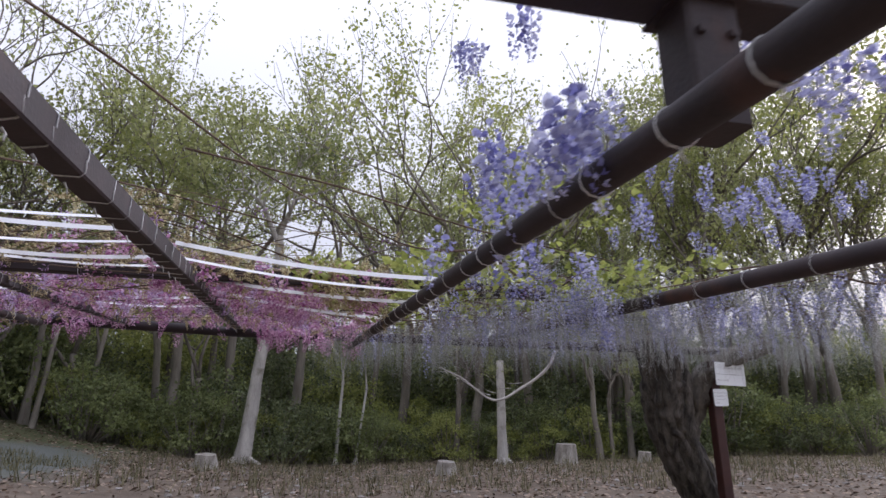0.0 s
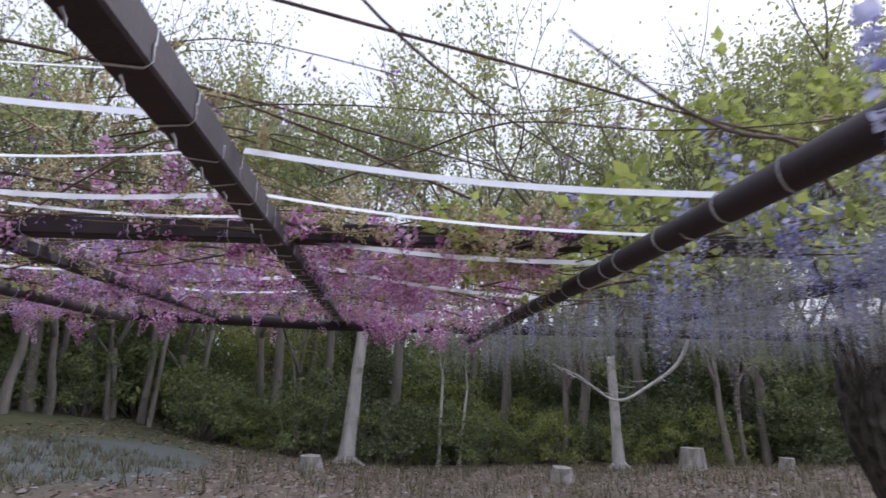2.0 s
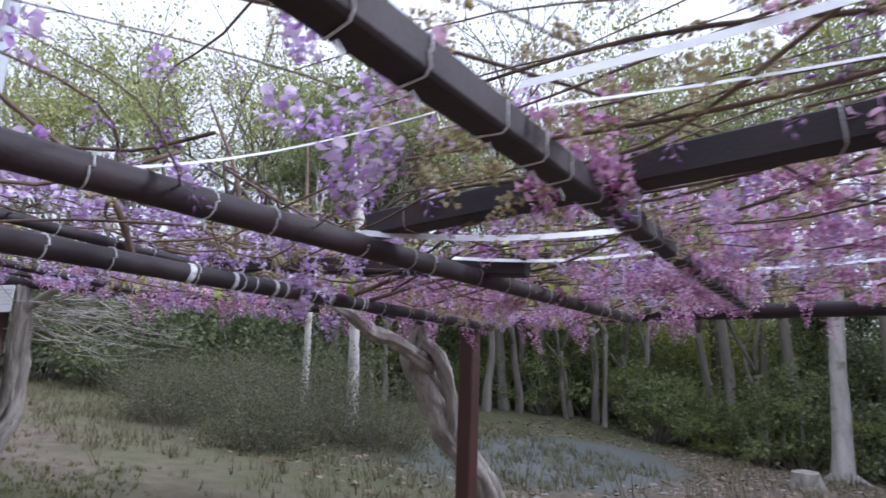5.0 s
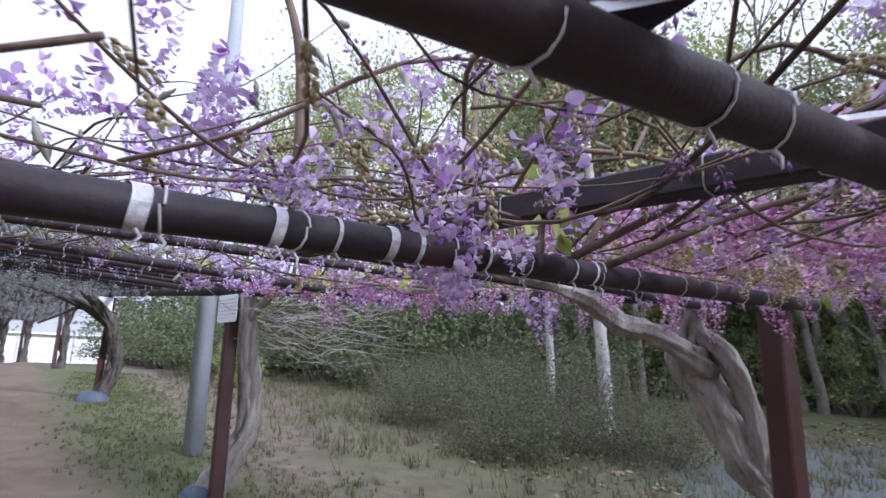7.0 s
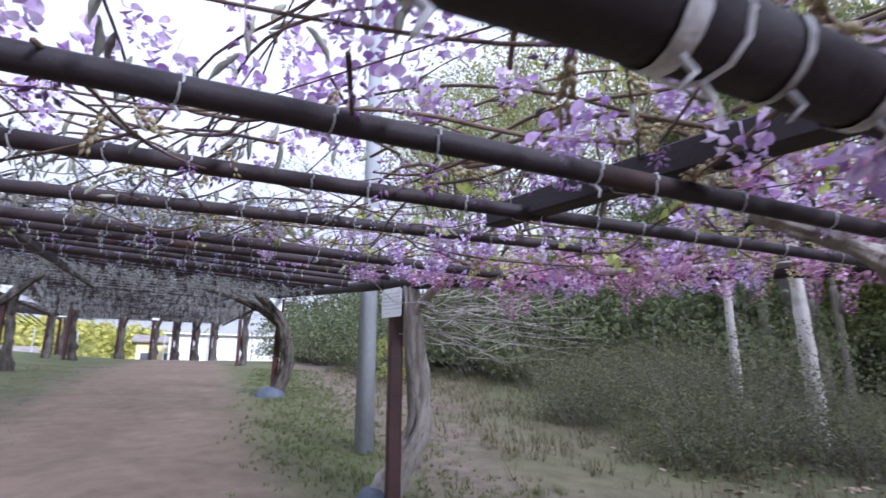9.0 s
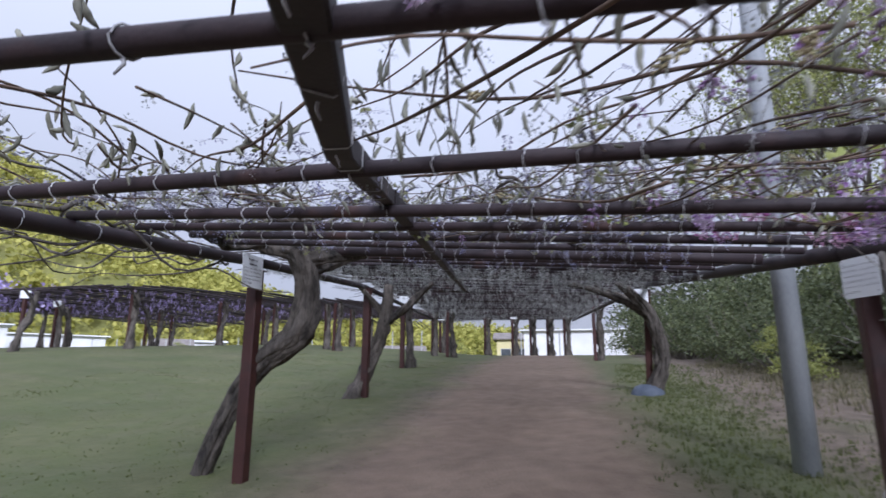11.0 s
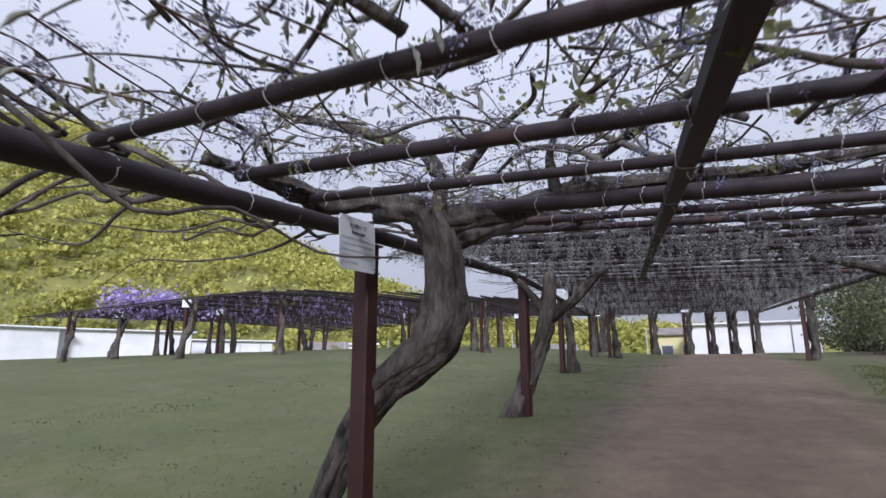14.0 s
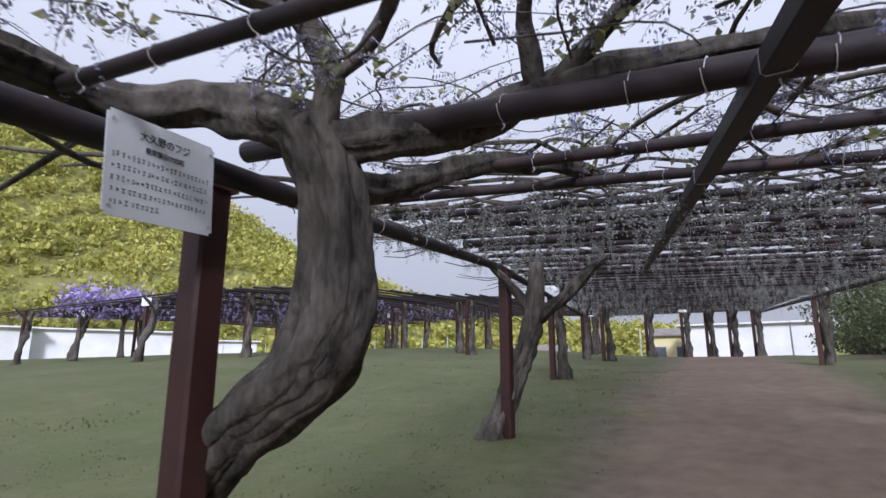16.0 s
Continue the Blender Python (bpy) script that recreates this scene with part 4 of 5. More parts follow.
blossom("pink_blossom", R_PINKL, pl, M_PINK, "longer hanging pink wisteria clusters at the trellis edge", rng)
pl = band(1.4, 5.0, 0.3, 3.6, 150, rng, 0.0, 0.14, 0.6, 11) + band(-2.6, 1.6, 0.0, 2.4, 230, rng, -0.03, 0.22, 0.6, 12) + patch(0.9, 2.8, -4.3, -3.0, 26, rng, 0.05, 0.25, 0.6)
blossom("lilac_blossom", R_PINK, pl, M_LILAC, "pale lilac wisteria blossom among the canes", rng)
pl = band(0.6, 2.5, 0.0, 2.2, 190, rng, -0.02, 0.15, 0.45, 13) + band(2.5, 5.3, 0.0, 4.2, 420, rng, -0.02, 0.15, 0.45, 13) + band(-2.6, 1.0, 0.0, 1.5, 170, rng, 0, 0.2, 0.5, 14) + band(3.8, 5.3, 1.6, 4.2, 260, rng, 0.05, 0.28, 0.45, 15)
blossom("flower_buds", R_BUDS, pl, M_BUD, "bronze green wisteria buds and young leaves", rng, (0.7, 1.4), 1.3)
# one full cluster on the pipe and loose sprays above it
pl = [(1.38, -3.18, 2.29), (1.38, -3.12, 2.27), (1.36, -3.2, 2.24), (1.4, -3.15, 2.2), (0.6, -4.0, 2.66), (0.58, -3.72, 2.62), (1.05, -3.6, 2.68), (1.2, -3.6, 2.5), (1.1, -3.62, 2.58), (1.3, -3.6, 2.6), (2.62, -4.02, 2.28), (2.58, -4.05, 2.24), (1.02, -2.62, 2.22), (1.5, -4.25, 2.5), (1.42, -3.75, 2.62), (1.25, -3.6, 2.56)]
blossom("lilac_blossom", R_NEAR, pl, M_LILAC, "full pale lilac wisteria clusters beside a pipe", rng, (0.8, 1.1), 0.3)
pl = patch(0.3, 2.9, -4.7, -2.2, 60, rng, 0.05, 0.28, 0.65) + patch(-0.8, 1.6, -3.9, -2.2, 60, rng, 0.03, 0.28, 0.6) + patch(2.0, 3.6, -2.6, -1.0, 60, rng, 0.0, 0.2, 0.5)
blossom("lilac_blossom", R_PINK, pl, M_LILAC, "loose pale lilac wisteria sprays over the pipes", rng, (0.7, 1.2), 0.7)
pl = patch(0.3, 3.0, -3.0, -2.0, 110, rng, 0.02, 0.36, 0.45) + patch(2.6, 4.2, -4.4, -2.4, 120, rng, 0.03, 0.3, 0.5)
blossom("flower_buds", R_BUDS, pl, M_BUD, "olive wisteria buds on bare shoots", rng, (0.6, 1.1), 1.4)
pl = patch(0.2, 3.2, -3.1, -1.6, 40, rng, 0.05, 0.3, 0.5)
blossom("young_leaves", R_LEAF, pl, M_YLEAF, "small young wisteria leaves on the shoots", rng, (0.5, 1.0), 0.8)
# blue violet blossom, long strands
pl = patch(5.3, 9.5, -4.4, 0.4, 120, rng, -0.02, 0.10, 0.6) + patch(5.9, 10, -4.6, -2.0, 150, rng, 0.0, 0.14, 0.55)
blossom("blue_blossom", R_BLUE, pl, M_BLUE, "blue violet wisteria hanging in long clusters", rng, (0.5, 0.9), 0.15)
pl = patch(4.9, 12.5, -3.2, 0.6, 900, rng, -0.12, 0.0, 0.4) + patch(5.5, 10.5, -4.6, -1.6, 460, rng, -0.06, 0.08, 0.4)
pl += patch(5.7, 9.5, -4.7, -1.2, 420, rng, 0.0, 0.35, 0.35)
for i in range(420):
    t = rng.uniform(0, 1)
    pl.append((4.8 + 8 * t, 0.3 + rng.normal(0, 0.25), 2.28 + rng.normal(0, 0.05)))
blossom("grey_strands", R_STRAND, pl, M_GREY, "greyish fading wisteria strands hanging low", rng, (0.45, 0.85), 0.06)
# blossom close to the start
pl = []
for c, spread, n_ in [((5.34, -6.04, 2.17), 0.06, 9), ((5.34, -5.72, 2.26), 0.07, 7), ((5.38, -5.3, 2.26), 0.14, 7), ((5.41, -5.0, 3.2), 0.06, 4), ((5.67, -5.0, 3.36), 0.05, 3), ((5.78, -6.2, 2.5), 0.05, 4), ((6.0, -6.2, 2.36), 0.07, 5), ((7.0, -3.9, 3.0), 0.22, 7), ((7.9, -3.8, 3.1), 0.28, 15), ((8.7, -3.7, 3.1), 0.3, 13), ((7.7, -3.8, 2.65), 0.4, 14), ((6.1, -3.7, 2.5), 0.4, 22)]:
    pl += [np.array(c) + rng.normal(0, spread, 3) * (1, 1, 0.5) for _ in range(n_)]
blossom("blue_blossom", R_NEARB, pl, M_BLUE, "blue violet wisteria clusters on a pipe beam", rng, (0.8, 1.2), 0.25)
# young leaves
pl = [np.array((6.3, -3.5, 2.95)) + rng.normal(0, 0.24, 3) * (1.4, 1, 0.5) for _ in range(34)] + patch(5.2, 7.6, -4.2, -1.6, 130, rng, 0.05, 0.32, 0.55) + patch(4.6, 5.6, -3.6, -2.4, 40, rng, 0.1, 0.3, 0.5) + band(-2.5, 2.6, 0.2, 2.6, 60, rng, 0.02, 0.25, 0.6, 21)
blossom("young_leaves", R_BIGLEAF, pl, M_YLEAF, "yellow green young wisteria leaves", rng, (0.5, 1.0), 0.5)
# closed buds over the path
pl = patch(-2.2, 0.0, -7.0, -3.4, 160, rng, 0.03, 0.3, 0.6)
blossom("opening_buds", R_SMALL, pl, M_GREY, "sparse opening wisteria buds and leaves", rng, (0.5, 1.0), 0.8)
pl = patch(-6.0, -1.5, -8.0, -3.6, 170, rng, 0.0, 0.3, 0.7)
blossom("lilac_blossom", R_SMALL, pl, M_BLUE, "scattered violet wisteria blossom", rng, (0.7, 1.3), 0.4)
pl = patch(-6.0, -2.6, -8.0, -3.6, 90, rng, 0.05, 0.3, 0.6)
blossom("young_leaves", R_LEAF, pl, M_YLEAFD, "small dull green wisteria leaves", rng, (0.6, 1.1), 0.5)
# far grey hanging strands under the long trellis
pl = []
for i in range(2700):
    x = -6.0 - 27 * rng.uniform(0, 1) ** 1.3
    y = rng.uniform(-9.4 + 0.2 * (x + 6), -3.4 + 0.14 * (x + 6))
    pl.append((x, y, trellis(x, y) - rng.uniform(0, 0.08)))
blossom("grey_strands", R_FAR, pl, M_GREY, "grey lilac wisteria strands under the far trellis", rng, (0.6, 1.1), 0.1)
pl = []
for i in range(650):
    x = rng.uniform(-33, -15)
    y = rng.uniform(-9.4 + 0.2 * (x + 6), -3.4 + 0.14 * (x + 6))
    pl.append((x, y, trellis(x, y) - rng.uniform(0, 0.1)))
blossom("grey_strands", R_STRAND, pl, M_GREY, "long grey wisteria strands hanging at the trellis end", rng, (0.6, 1.1), 0.08)
pl = []
for i in range(900):
    x, y = rng.uniform(-38, -15), rng.uniform(-41, -22)
    pl.append((x, y, ground(x, y) + 2.3 + rng.uniform(-0.1, 0.1)))
blossom("far_blossom", R_FAR, pl, M_WIST_FAR, "violet wisteria over the far trellis", rng, (0.8, 1.6), 0.2)

# ---- canes over the grid ----
canes = Geo()
TIPS = []


def cane(start, ang, length, r, rng, rise=0.05, geo=None, wob=0.35, per=3):
    p = [np.array(start, float)]
    n = max(4, int(length / 0.35))
    a = ang
    for i in range(n):
        a += rng.normal(0, wob * 0.5)
        q = p[-1] + np.array([math.cos(a), math.sin(a), 0]) * length / n
        z = trellis(q[0], q[1]) + rise + 0.08 * math.sin(i * 1.7 + start[0] * 9) + rng.normal(0, 0.015)
        q[2] = p[-1][2] * 0.4 + z * 0.6
        p.append(q)
    (geo or canes).add(*tube(smooth_path(p, per), [r, r * 0.8, r * 0.35], 5))
    return p


for i in range(150):
    x, y = rng.uniform(0.2, 5.2), rng.uniform(-3.6, 0.3)
    TIPS += list(smooth_path(cane(on(x, y, rng.uniform(0.02, 0.1)), rng.choice([0.0, 3.14]) + rng.normal(0, 0.25), rng.uniform(0.9, 2.4), rng.uniform(0.003, 0.008), rng, rng.uniform(0.02, 0.2)), 4))
for i in range(120):
    x, y = rng.uniform(-2.4, 2.2), rng.uniform(-4.2, -1.6)
    TIPS += list(smooth_path(cane(on(x, y, rng.uniform(0.02, 0.15)), rng.uniform(0, 6.28), rng.uniform(0.6, 1.6), rng.uniform(0.003, 0.007), rng, rng.uniform(0.02, 0.2), wob=0.5), 4))
for i in range(60):
    x, y = rng.uniform(4.6, 9.5), rng.uniform(-4.8, 0.3)
    cane(on(x, y, rng.uniform(0.02, 0.12)), rng.uniform(0, 6.28), rng.uniform(0.8, 2.2), rng.uniform(0.004, 0.010), rng, rng.uniform(0.02, 0.25))
for i in range(24):
    x, y = rng.uniform(2.3, 4.6), rng.uniform(-4.7, -3.3)
    TIPS += list(smooth_path(cane(on(x, y, rng.uniform(0.05, 0.15)), rng.choice([0.1, 3.2]) + rng.normal(0, 0.3), rng.uniform(0.9, 1.8), rng.uniform(0.002, 0.004), rng, rng.uniform(0.1, 0.3)), 5))
TIPS = np.array(TIPS)
pick = TIPS[rng.choice(len(TIPS), 620, replace=False)]
blossom("flower_buds", R_EAR, pick, M_BUD, "bronze wheat-like wisteria buds along the canes", rng, (0.7, 1.2), 1.2)
pick = TIPS[rng.choice(len(TIPS), 520, replace=False)]
blossom("violet_buds", R_VBUD, pick, M_VBUD, "closed violet wisteria buds hanging from the canes", rng, (0.7, 1.2), 0.5)
CATS = []
for i in range(150):
    x, y = rng.uniform(-2.9, 0.7), rng.uniform(-7.2, -3.2)
    p = cane(on(x, y, rng.uniform(0.05, 0.15)), rng.choice([0.5, 3.6]) + rng.normal(0, 0.35), rng.uniform(0.7, 1.9), rng.uniform(0.0022, 0.0055), rng, rng.uniform(0.06, 0.3), wob=0.2)
    q = smooth_path(p, 5)
    for c in q[::2]:
        if rng.uniform() < 0.62:
            CATS.append(c + rng.normal(0, 0.012, 3))
blossom("bud_catkins", R_CAT, CATS, M_CATKIN, "grey green closed wisteria buds on bare canes", rng, (0.6, 1.0), 0.55)
solo("wisteria_canes", canes, M_CANE, "bare brown wisteria canes trained over the trellis", "canes", kind="stuff", smooth=True)
limbs = Geo()
SPRIGS = [np.array(c) for c in patch(-2.4, -0.6, -7.2, -3.6, 230, rng, 0.04, 0.26, 0.6)]
for i in range(230):
    x, y = rng.uniform(-6.5, -1.6), rng.uniform(-8.2, -3.8)
    p = cane(on(x, y, rng.uniform(0.05, 0.12)), rng.uniform(0, 6.28), rng.uniform(0.5, 1.4), rng.uniform(0.003, 0.007) if i % 5 else rng.uniform(0.011, 0.022), rng, rng.uniform(0.05, 0.36), limbs, 0.85)
    SPRIGS += [c + rng.normal(0, 0.035, 3) for c in smooth_path(p, 4)[1:] if rng.uniform() < 0.62]
solo("wisteria_branches", limbs, M_BARK, "crooked grey wisteria branches over the trellis", "branches", kind="stuff", smooth=True)
blossom("leaf_sprigs", R_SPRIG, SPRIGS, M_SPRIG, "drooping grey violet budding sprigs on the branches", rng, (0.7, 1.3), 0.5)
blossom("young_leaves", R_LEAF, [c for c in SPRIGS[::9]], M_YLEAFD, "dull olive young leaves at branch tips", rng, (0.4, 0.7), 0.6)
farl = Geo()
for i in range(820):
    x = -6.0 - 26 * rng.uniform(0, 1) ** 1.2
    y = rng.uniform(-9.2 + 0.2 * (x + 6), -3.6 + 0.14 * (x + 6))
    cane(on(x, y, 0.05), rng.uniform(0, 6.28), rng.uniform(1.0, 2.6), rng.uniform(0.01, 0.025), rng, 0.08, farl, 0.8, 1)
solo("wisteria_branches", farl, M_BARK, "tangled wisteria branches over the far trellis", "branches", kind="stuff")
side = Geo()
for i in range(26):
    t = rng.uniform(0, 1)
    p = [np.array([0.0 - 4.0 * t, -6.8 - 1.25 * t, 2.8 + 0.45 * t])]
    a = rng.uniform(3.6, 5.6)
    for k in range(6):
        a += rng.normal(0, 0.5)
        p.append(p[-1] + np.array([math.cos(a) * 0.26, math.sin(a) * 0.26, rng.normal(-0.01, 0.09)]))
    side.add(*tube(smooth_path(p, 3), [rng.uniform(0.008, 0.018), 0.008, 0.003], 6, 0.2, seed=i))
solo("side_branches", side, M_BARK, "crooked bare wisteria branches hanging past the trellis side", "branches", kind="stuff", smooth=True)
tw = Geo()
for i in range(46):
    p = [np.array([-3.35 + rng.normal(0, 0.15), -2.5 + rng.normal(0, 0.15), 2.62 + rng.normal(0, 0.12)])]
    a = rng.uniform(0.1, 2.6)
    for k in range(6):
        a += rng.normal(0, 0.3)
        p.append(p[-1] + np.array([math.cos(a) * 0.27, math.sin(a) * 0.27, rng.normal(0.0, 0.07)]))
    tw.add(*tube(smooth_path(p, 2), [rng.uniform(0.004, 0.009), 0.004, 0.0015], 5))
solo("bare_twigs", tw, M_BARKG, "fan of fine bare twigs beside a slender wisteria", "twigs", kind="stuff", smooth=True)
# long arching canes high over the first bays
LONG = [[(3.2, -6.3, 2.75), (3.9, -5.3, 2.75), (4.6, -4.3, 2.62), (5.6, -3.4, 2.55)], [(2.6, -4.6, 2.6), (3.4, -4.2, 2.68), (4.3, -3.9, 2.6), (5.3, -3.6, 2.45)],
        [(4.1, -4.4, 2.75), (4.9, -4.2, 2.68), (5.7, -4.15, 2.5), (6.5, -4.2, 2.35)], [(1.5, -4.9, 2.7), (2.3, -4.2, 2.62), (3.0, -3.3, 2.5), (3.5, -2.4, 2.45)]]
for p in LONG:
    g = Geo().add(*tube(smooth_path(p, 6), [0.006, 0.0055, 0.003], 6, 0.1))
    solo("long_cane", g, M_CANE, "long bare wisteria cane arching above the trellis", "cane", "long canes", smooth=True)
# upright shoots bound to the pipe beam
SHOOTS = [[(1.36, -3.15, 2.24), (1.30, -3.05, 2.45), (1.1, -2.9, 2.8), (0.9, -2.75, 3.2)], [(1.30, -2.85, 2.26), (1.22, -2.75, 2.5), (1.05, -2.5, 2.8), (0.8, -2.2, 3.1)], [(1.26, -2.7, 2.26), (1.2, -2.45, 2.55), (1.0, -2.0, 3.0)],
          [(1.42, -3.5, 2.24), (1.42, -3.5, 2.45), (1.40, -3.52, 2.65), (1.3, -3.6, 2.95)], [(1.5, -3.9, 2.2), (1.55, -4.05, 2.4), (1.5, -4.35, 2.6)], [(1.28, -2.6, 2.28), (1.6, -2.3, 2.42), (2.2, -1.9, 2.5), (2.9, -1.7, 2.5)], [(1.3, -2.75, 2.28), (1.7, -2.55, 2.42), (2.4, -2.3, 2.46)]]
for p in SHOOTS:
    g = Geo().add(*tube(smooth_path(p, 6), [0.011, 0.010, 0.006], 7, 0.12))
    solo("wisteria_shoot", g, M_CANE, "brown wisteria shoot bound to a pipe with twine", "shoot", "bound shoots", smooth=True)


# ---- trees ----
def leaf_cloud(rng, centres, per, spread, size):
    n = len(centres) * per
    c = np.repeat(np.asarray(centres), per, 0) + rng.normal(0, spread, (n, 3)) * (1, 1, 0.7)
    d = rng.normal(0, 1, (n, 3))
    d /= np.linalg.norm(d, axis=1)[:, None]
    s = np.cross(d, rng.normal(0, 1, (n, 3)))
    s /= np.linalg.norm(s, axis=1)[:, None] + 1e-9
    k = (size * rng.uniform(0.5, 1.3, n))[:, None]
    v = np.stack([c - d * k * 0.5, c + s * k * 0.32, c + d * k * 0.5, c - s * k * 0.32], 1).reshape(-1, 3)
    f = np.arange(n * 4).reshape(-1, 4)
    return v, f


def grow(rng, base, height, r, branches, lean=0.0, first=0.35, ascend=0.9):
    """A trunk that forks again and again into a spreading crown; returns the wood and the twig ends."""
    g, ends = Geo(), []
    a0 = rng.uniform(0, 6.28)
    top = max(first, 0.2) * height
    p0 = np.array(base, float)
    d0 = np.array([math.cos(a0) * (lean + 0.05), math.sin(a0) * (lean + 0.05), 1.0])
    tr = [p0]
    for i in range(4):
        tr.append(tr[-1] + (d0 + np.append(rng.normal(0, 0.05, 2), 0)) * top / 4)
    g.add(*tube(smooth_path(tr, 3), [r * 1.5, r, r * 0.9, r * 0.8], 8, 0.06))

    def limb(p, d, length, rad, level):
        q = [p]
        for i in range(3):
            d = d + rng.normal(0, 0.16, 3) + np.array([0, 0, 0.10 * ascend])
            d = d / np.linalg.norm(d)
            q.append(q[-1] + d * length / 3)
        g.add(*tube(smooth_path(q, 2) if level < 3 else q, [rad, rad * 0.8, rad * 0.55], 6 if level < 2 else 4))
        if level >= 2:
            ends.extend(q[1:])
        if level >= 4 or length < 0.35:
            return
        n = 3 if rng.uniform() < 0.45 else 2
        a = rng.uniform(0, 6.28)
        u = np.cross(d, (0.3, 0.9, 0.2))
        u /= np.linalg.norm(u) + 1e-9
        w = np.cross(d, u)
        for i in range(n):
            b = a + i * 6.283 / n + rng.normal(0, 0.3)
            k = rng.uniform(0.35, 0.75)
            nd = d + (u * math.cos(b) + w * math.sin(b)) * k
            limb(q[-1] if i else q[-2 if rng.uniform() < 0.4 else -1], nd / np.linalg.norm(nd), length * rng.uniform(0.62, 0.88), rad * 0.58, level + 1)

    n = max(2, branches // 6)
    for i in range(n):
        b = a0 + i * 6.283 / n + rng.normal(0, 0.4)
        k = rng.uniform(0.15, 0.5)
        d = np.array([math.cos(b) * k, math.sin(b) * k, 1.0])
        limb(tr[-1] if i else tr[-2], d / np.linalg.norm(d), (height - top) * rng.uniform(0.27, 0.36), r * 0.62, 0)
    return g, ends


def tree_proto(name, seed, height, r, branches, leaves, spread, size, wood, leaf, label, **kw):
    rng = np.random.default_rng(seed)
    ob = thing(name, label, "tree", "woodland trees")
    g, ends = grow(rng, (0, 0, -0.3), height, r, branches, **kw)
    part("trunk", g, wood, ob, smooth=True)
    cr = Geo()
    v, f = leaf_cloud(rng, ends, leaves, spread, size)
    cr.add(v, f)
    part("crown", cr, leaf, ob)
    return ob


def bush_proto(seed, r, h, leaf, label, clumps=30, per=40, size=0.16):
    rng = np.random.default_rng(seed)
    ob = thing("bush", label, "bush", "woodland bushes")
    g, cs = Geo(), []
    for i in range(clumps):
        a, d = rng.uniform(0, 6.28), r * math.sqrt(rng.uniform(0, 1))
        c = np.array([math.cos(a) * d, math.sin(a) * d, h * rng.uniform(0.15, 1.0) * (1 - 0.35 * (d / r) ** 2)])
        cs.append(c)
        if i % 2 == 0:
            g.add(*tube([(c[0] * 0.15, c[1] * 0.15, -0.2), c * (0.6, 0.6, 0.5), c], [0.03, 0.018, 0.006], 5))
    part("stem", g, M_TREE, ob, smooth=True)
    cr = Geo()
    v, f = leaf_cloud(rng, cs, per, r * 0.14, size)
    cr.add(v, f)
    part("crown", cr, leaf, ob)
    return ob


TALL = [tree_proto("tree", 1, 13, 0.14, 14, 9, 0.22, 0.14, M_TREE, M_SPRING, "tall grey tree with sparse young leaves", first=0.36),
        tree_proto("tree", 2, 15, 0.16, 18, 9, 0.26, 0.15, M_TREE, M_LEAFY, "tall tree with bright sparse spring leaves", first=0.30),
        tree_proto("tree", 3, 11, 0.11, 12, 8, 0.22, 0.14, M_TREE, M_SPRING, "thin grey tree with open crown", first=0.42, lean=0.08),
        tree_proto("tree", 4, 14, 0.15, 18, 3, 0.24, 0.13, M_TREE, M_SPRING, "tall nearly bare tree with fine forked branches", first=0.28),
        tree_proto("tree", 5, 9, 0.14, 18, 22, 0.36, 0.14, M_TREE, M_LEAFD, "dark evergreen tree with dense crown", first=0.3)]
BUSH = [bush_proto(11, 1.5, 2.1, M_LEAFD, "dark green evergreen woodland bush", 40, 90, 0.105),
        bush_proto(12, 1.2, 2.4, M_LEAF, "green leafy woodland bush", 34, 80, 0.10),
        bush_proto(13, 1.0, 1.7, M_LEAFY, "yellow green leafy bush", 28, 80, 0.09)]

BIG = [bush_proto(21, 4.2, 7.5, M_LEAFD, "tall dark thicket at the back of the wood", 90, 90, 0.21),
       bush_proto(22, 4.0, 8.5, M_LEAF, "tall green crown at the back of the wood", 90, 84, 0.21),
       bush_proto(23, 3.6, 8.0, M_LEAFY, "tall yellow green crown at the back of the wood", 80, 84, 0.2)]


def edge_of_wood(x):
    return float(np.interp(x, [-60, -30, -16, -9, -6, -3, 3, 10, 20, 45], [1.5, 0.3, 4.0, 11.5, 16.5, 18.5, 21, 21, 19, 10]))


rng = np.random.default_rng(77)
first = set()


def plant(proto, x, y, s, dz=0.0):
    m = Matrix.LocRotScale((x, y, ground(x, y) + dz), Euler((0, 0, rng.uniform(0, 6.28))), None)
    if proto not in first:
        first.add(proto)
        proto.matrix_basis = m
        ob = proto
    else:
        ob = copy_thing(proto, m)
    ob.scale = (s, s, s * rng.uniform(0.9, 1.15))
    return ob


for i in range(76):
    x = rng.uniform(-36, 40)
    y = edge_of_wood(x) + 0.6 + 17 * rng.uniform(0, 1) ** 1.3
    if -1 < x - 0.35 * y < 3.5 and rng.uniform() < 0.6:
        continue
    plant(TALL[rng.choice(5, p=[0.29, 0.24, 0.16, 0.22, 0.09])], x, y, rng.uniform(1.15, 1.85) if x > -8 else rng.uniform(0.9, 1.4))
for i in range(130):
    x = rng.uniform(-37, 38)
    y = edge_of_wood(x) + 0.8 + rng.uniform(0.0, 1.0) ** 1.5 * 6
    plant(BUSH[rng.choice(3, p=[0.34, 0.38, 0.28])], x, y, rng.choice([0.55, 0.8, 1.1, 1.7]) * rng.uniform(0.85, 1.15) if x > -6 else rng.uniform(0.65, 1.2))
for i in range(12):
    x = rng.uniform(9, 27) if i < 8 else rng.uniform(26, 40)
    plant(TALL[rng.choice(5, p=[0.26, 0.2, 0.22, 0.2, 0.12])], x, edge_of_wood(x) + rng.uniform(1.5, 15), rng.uniform(1.4, 2.0))
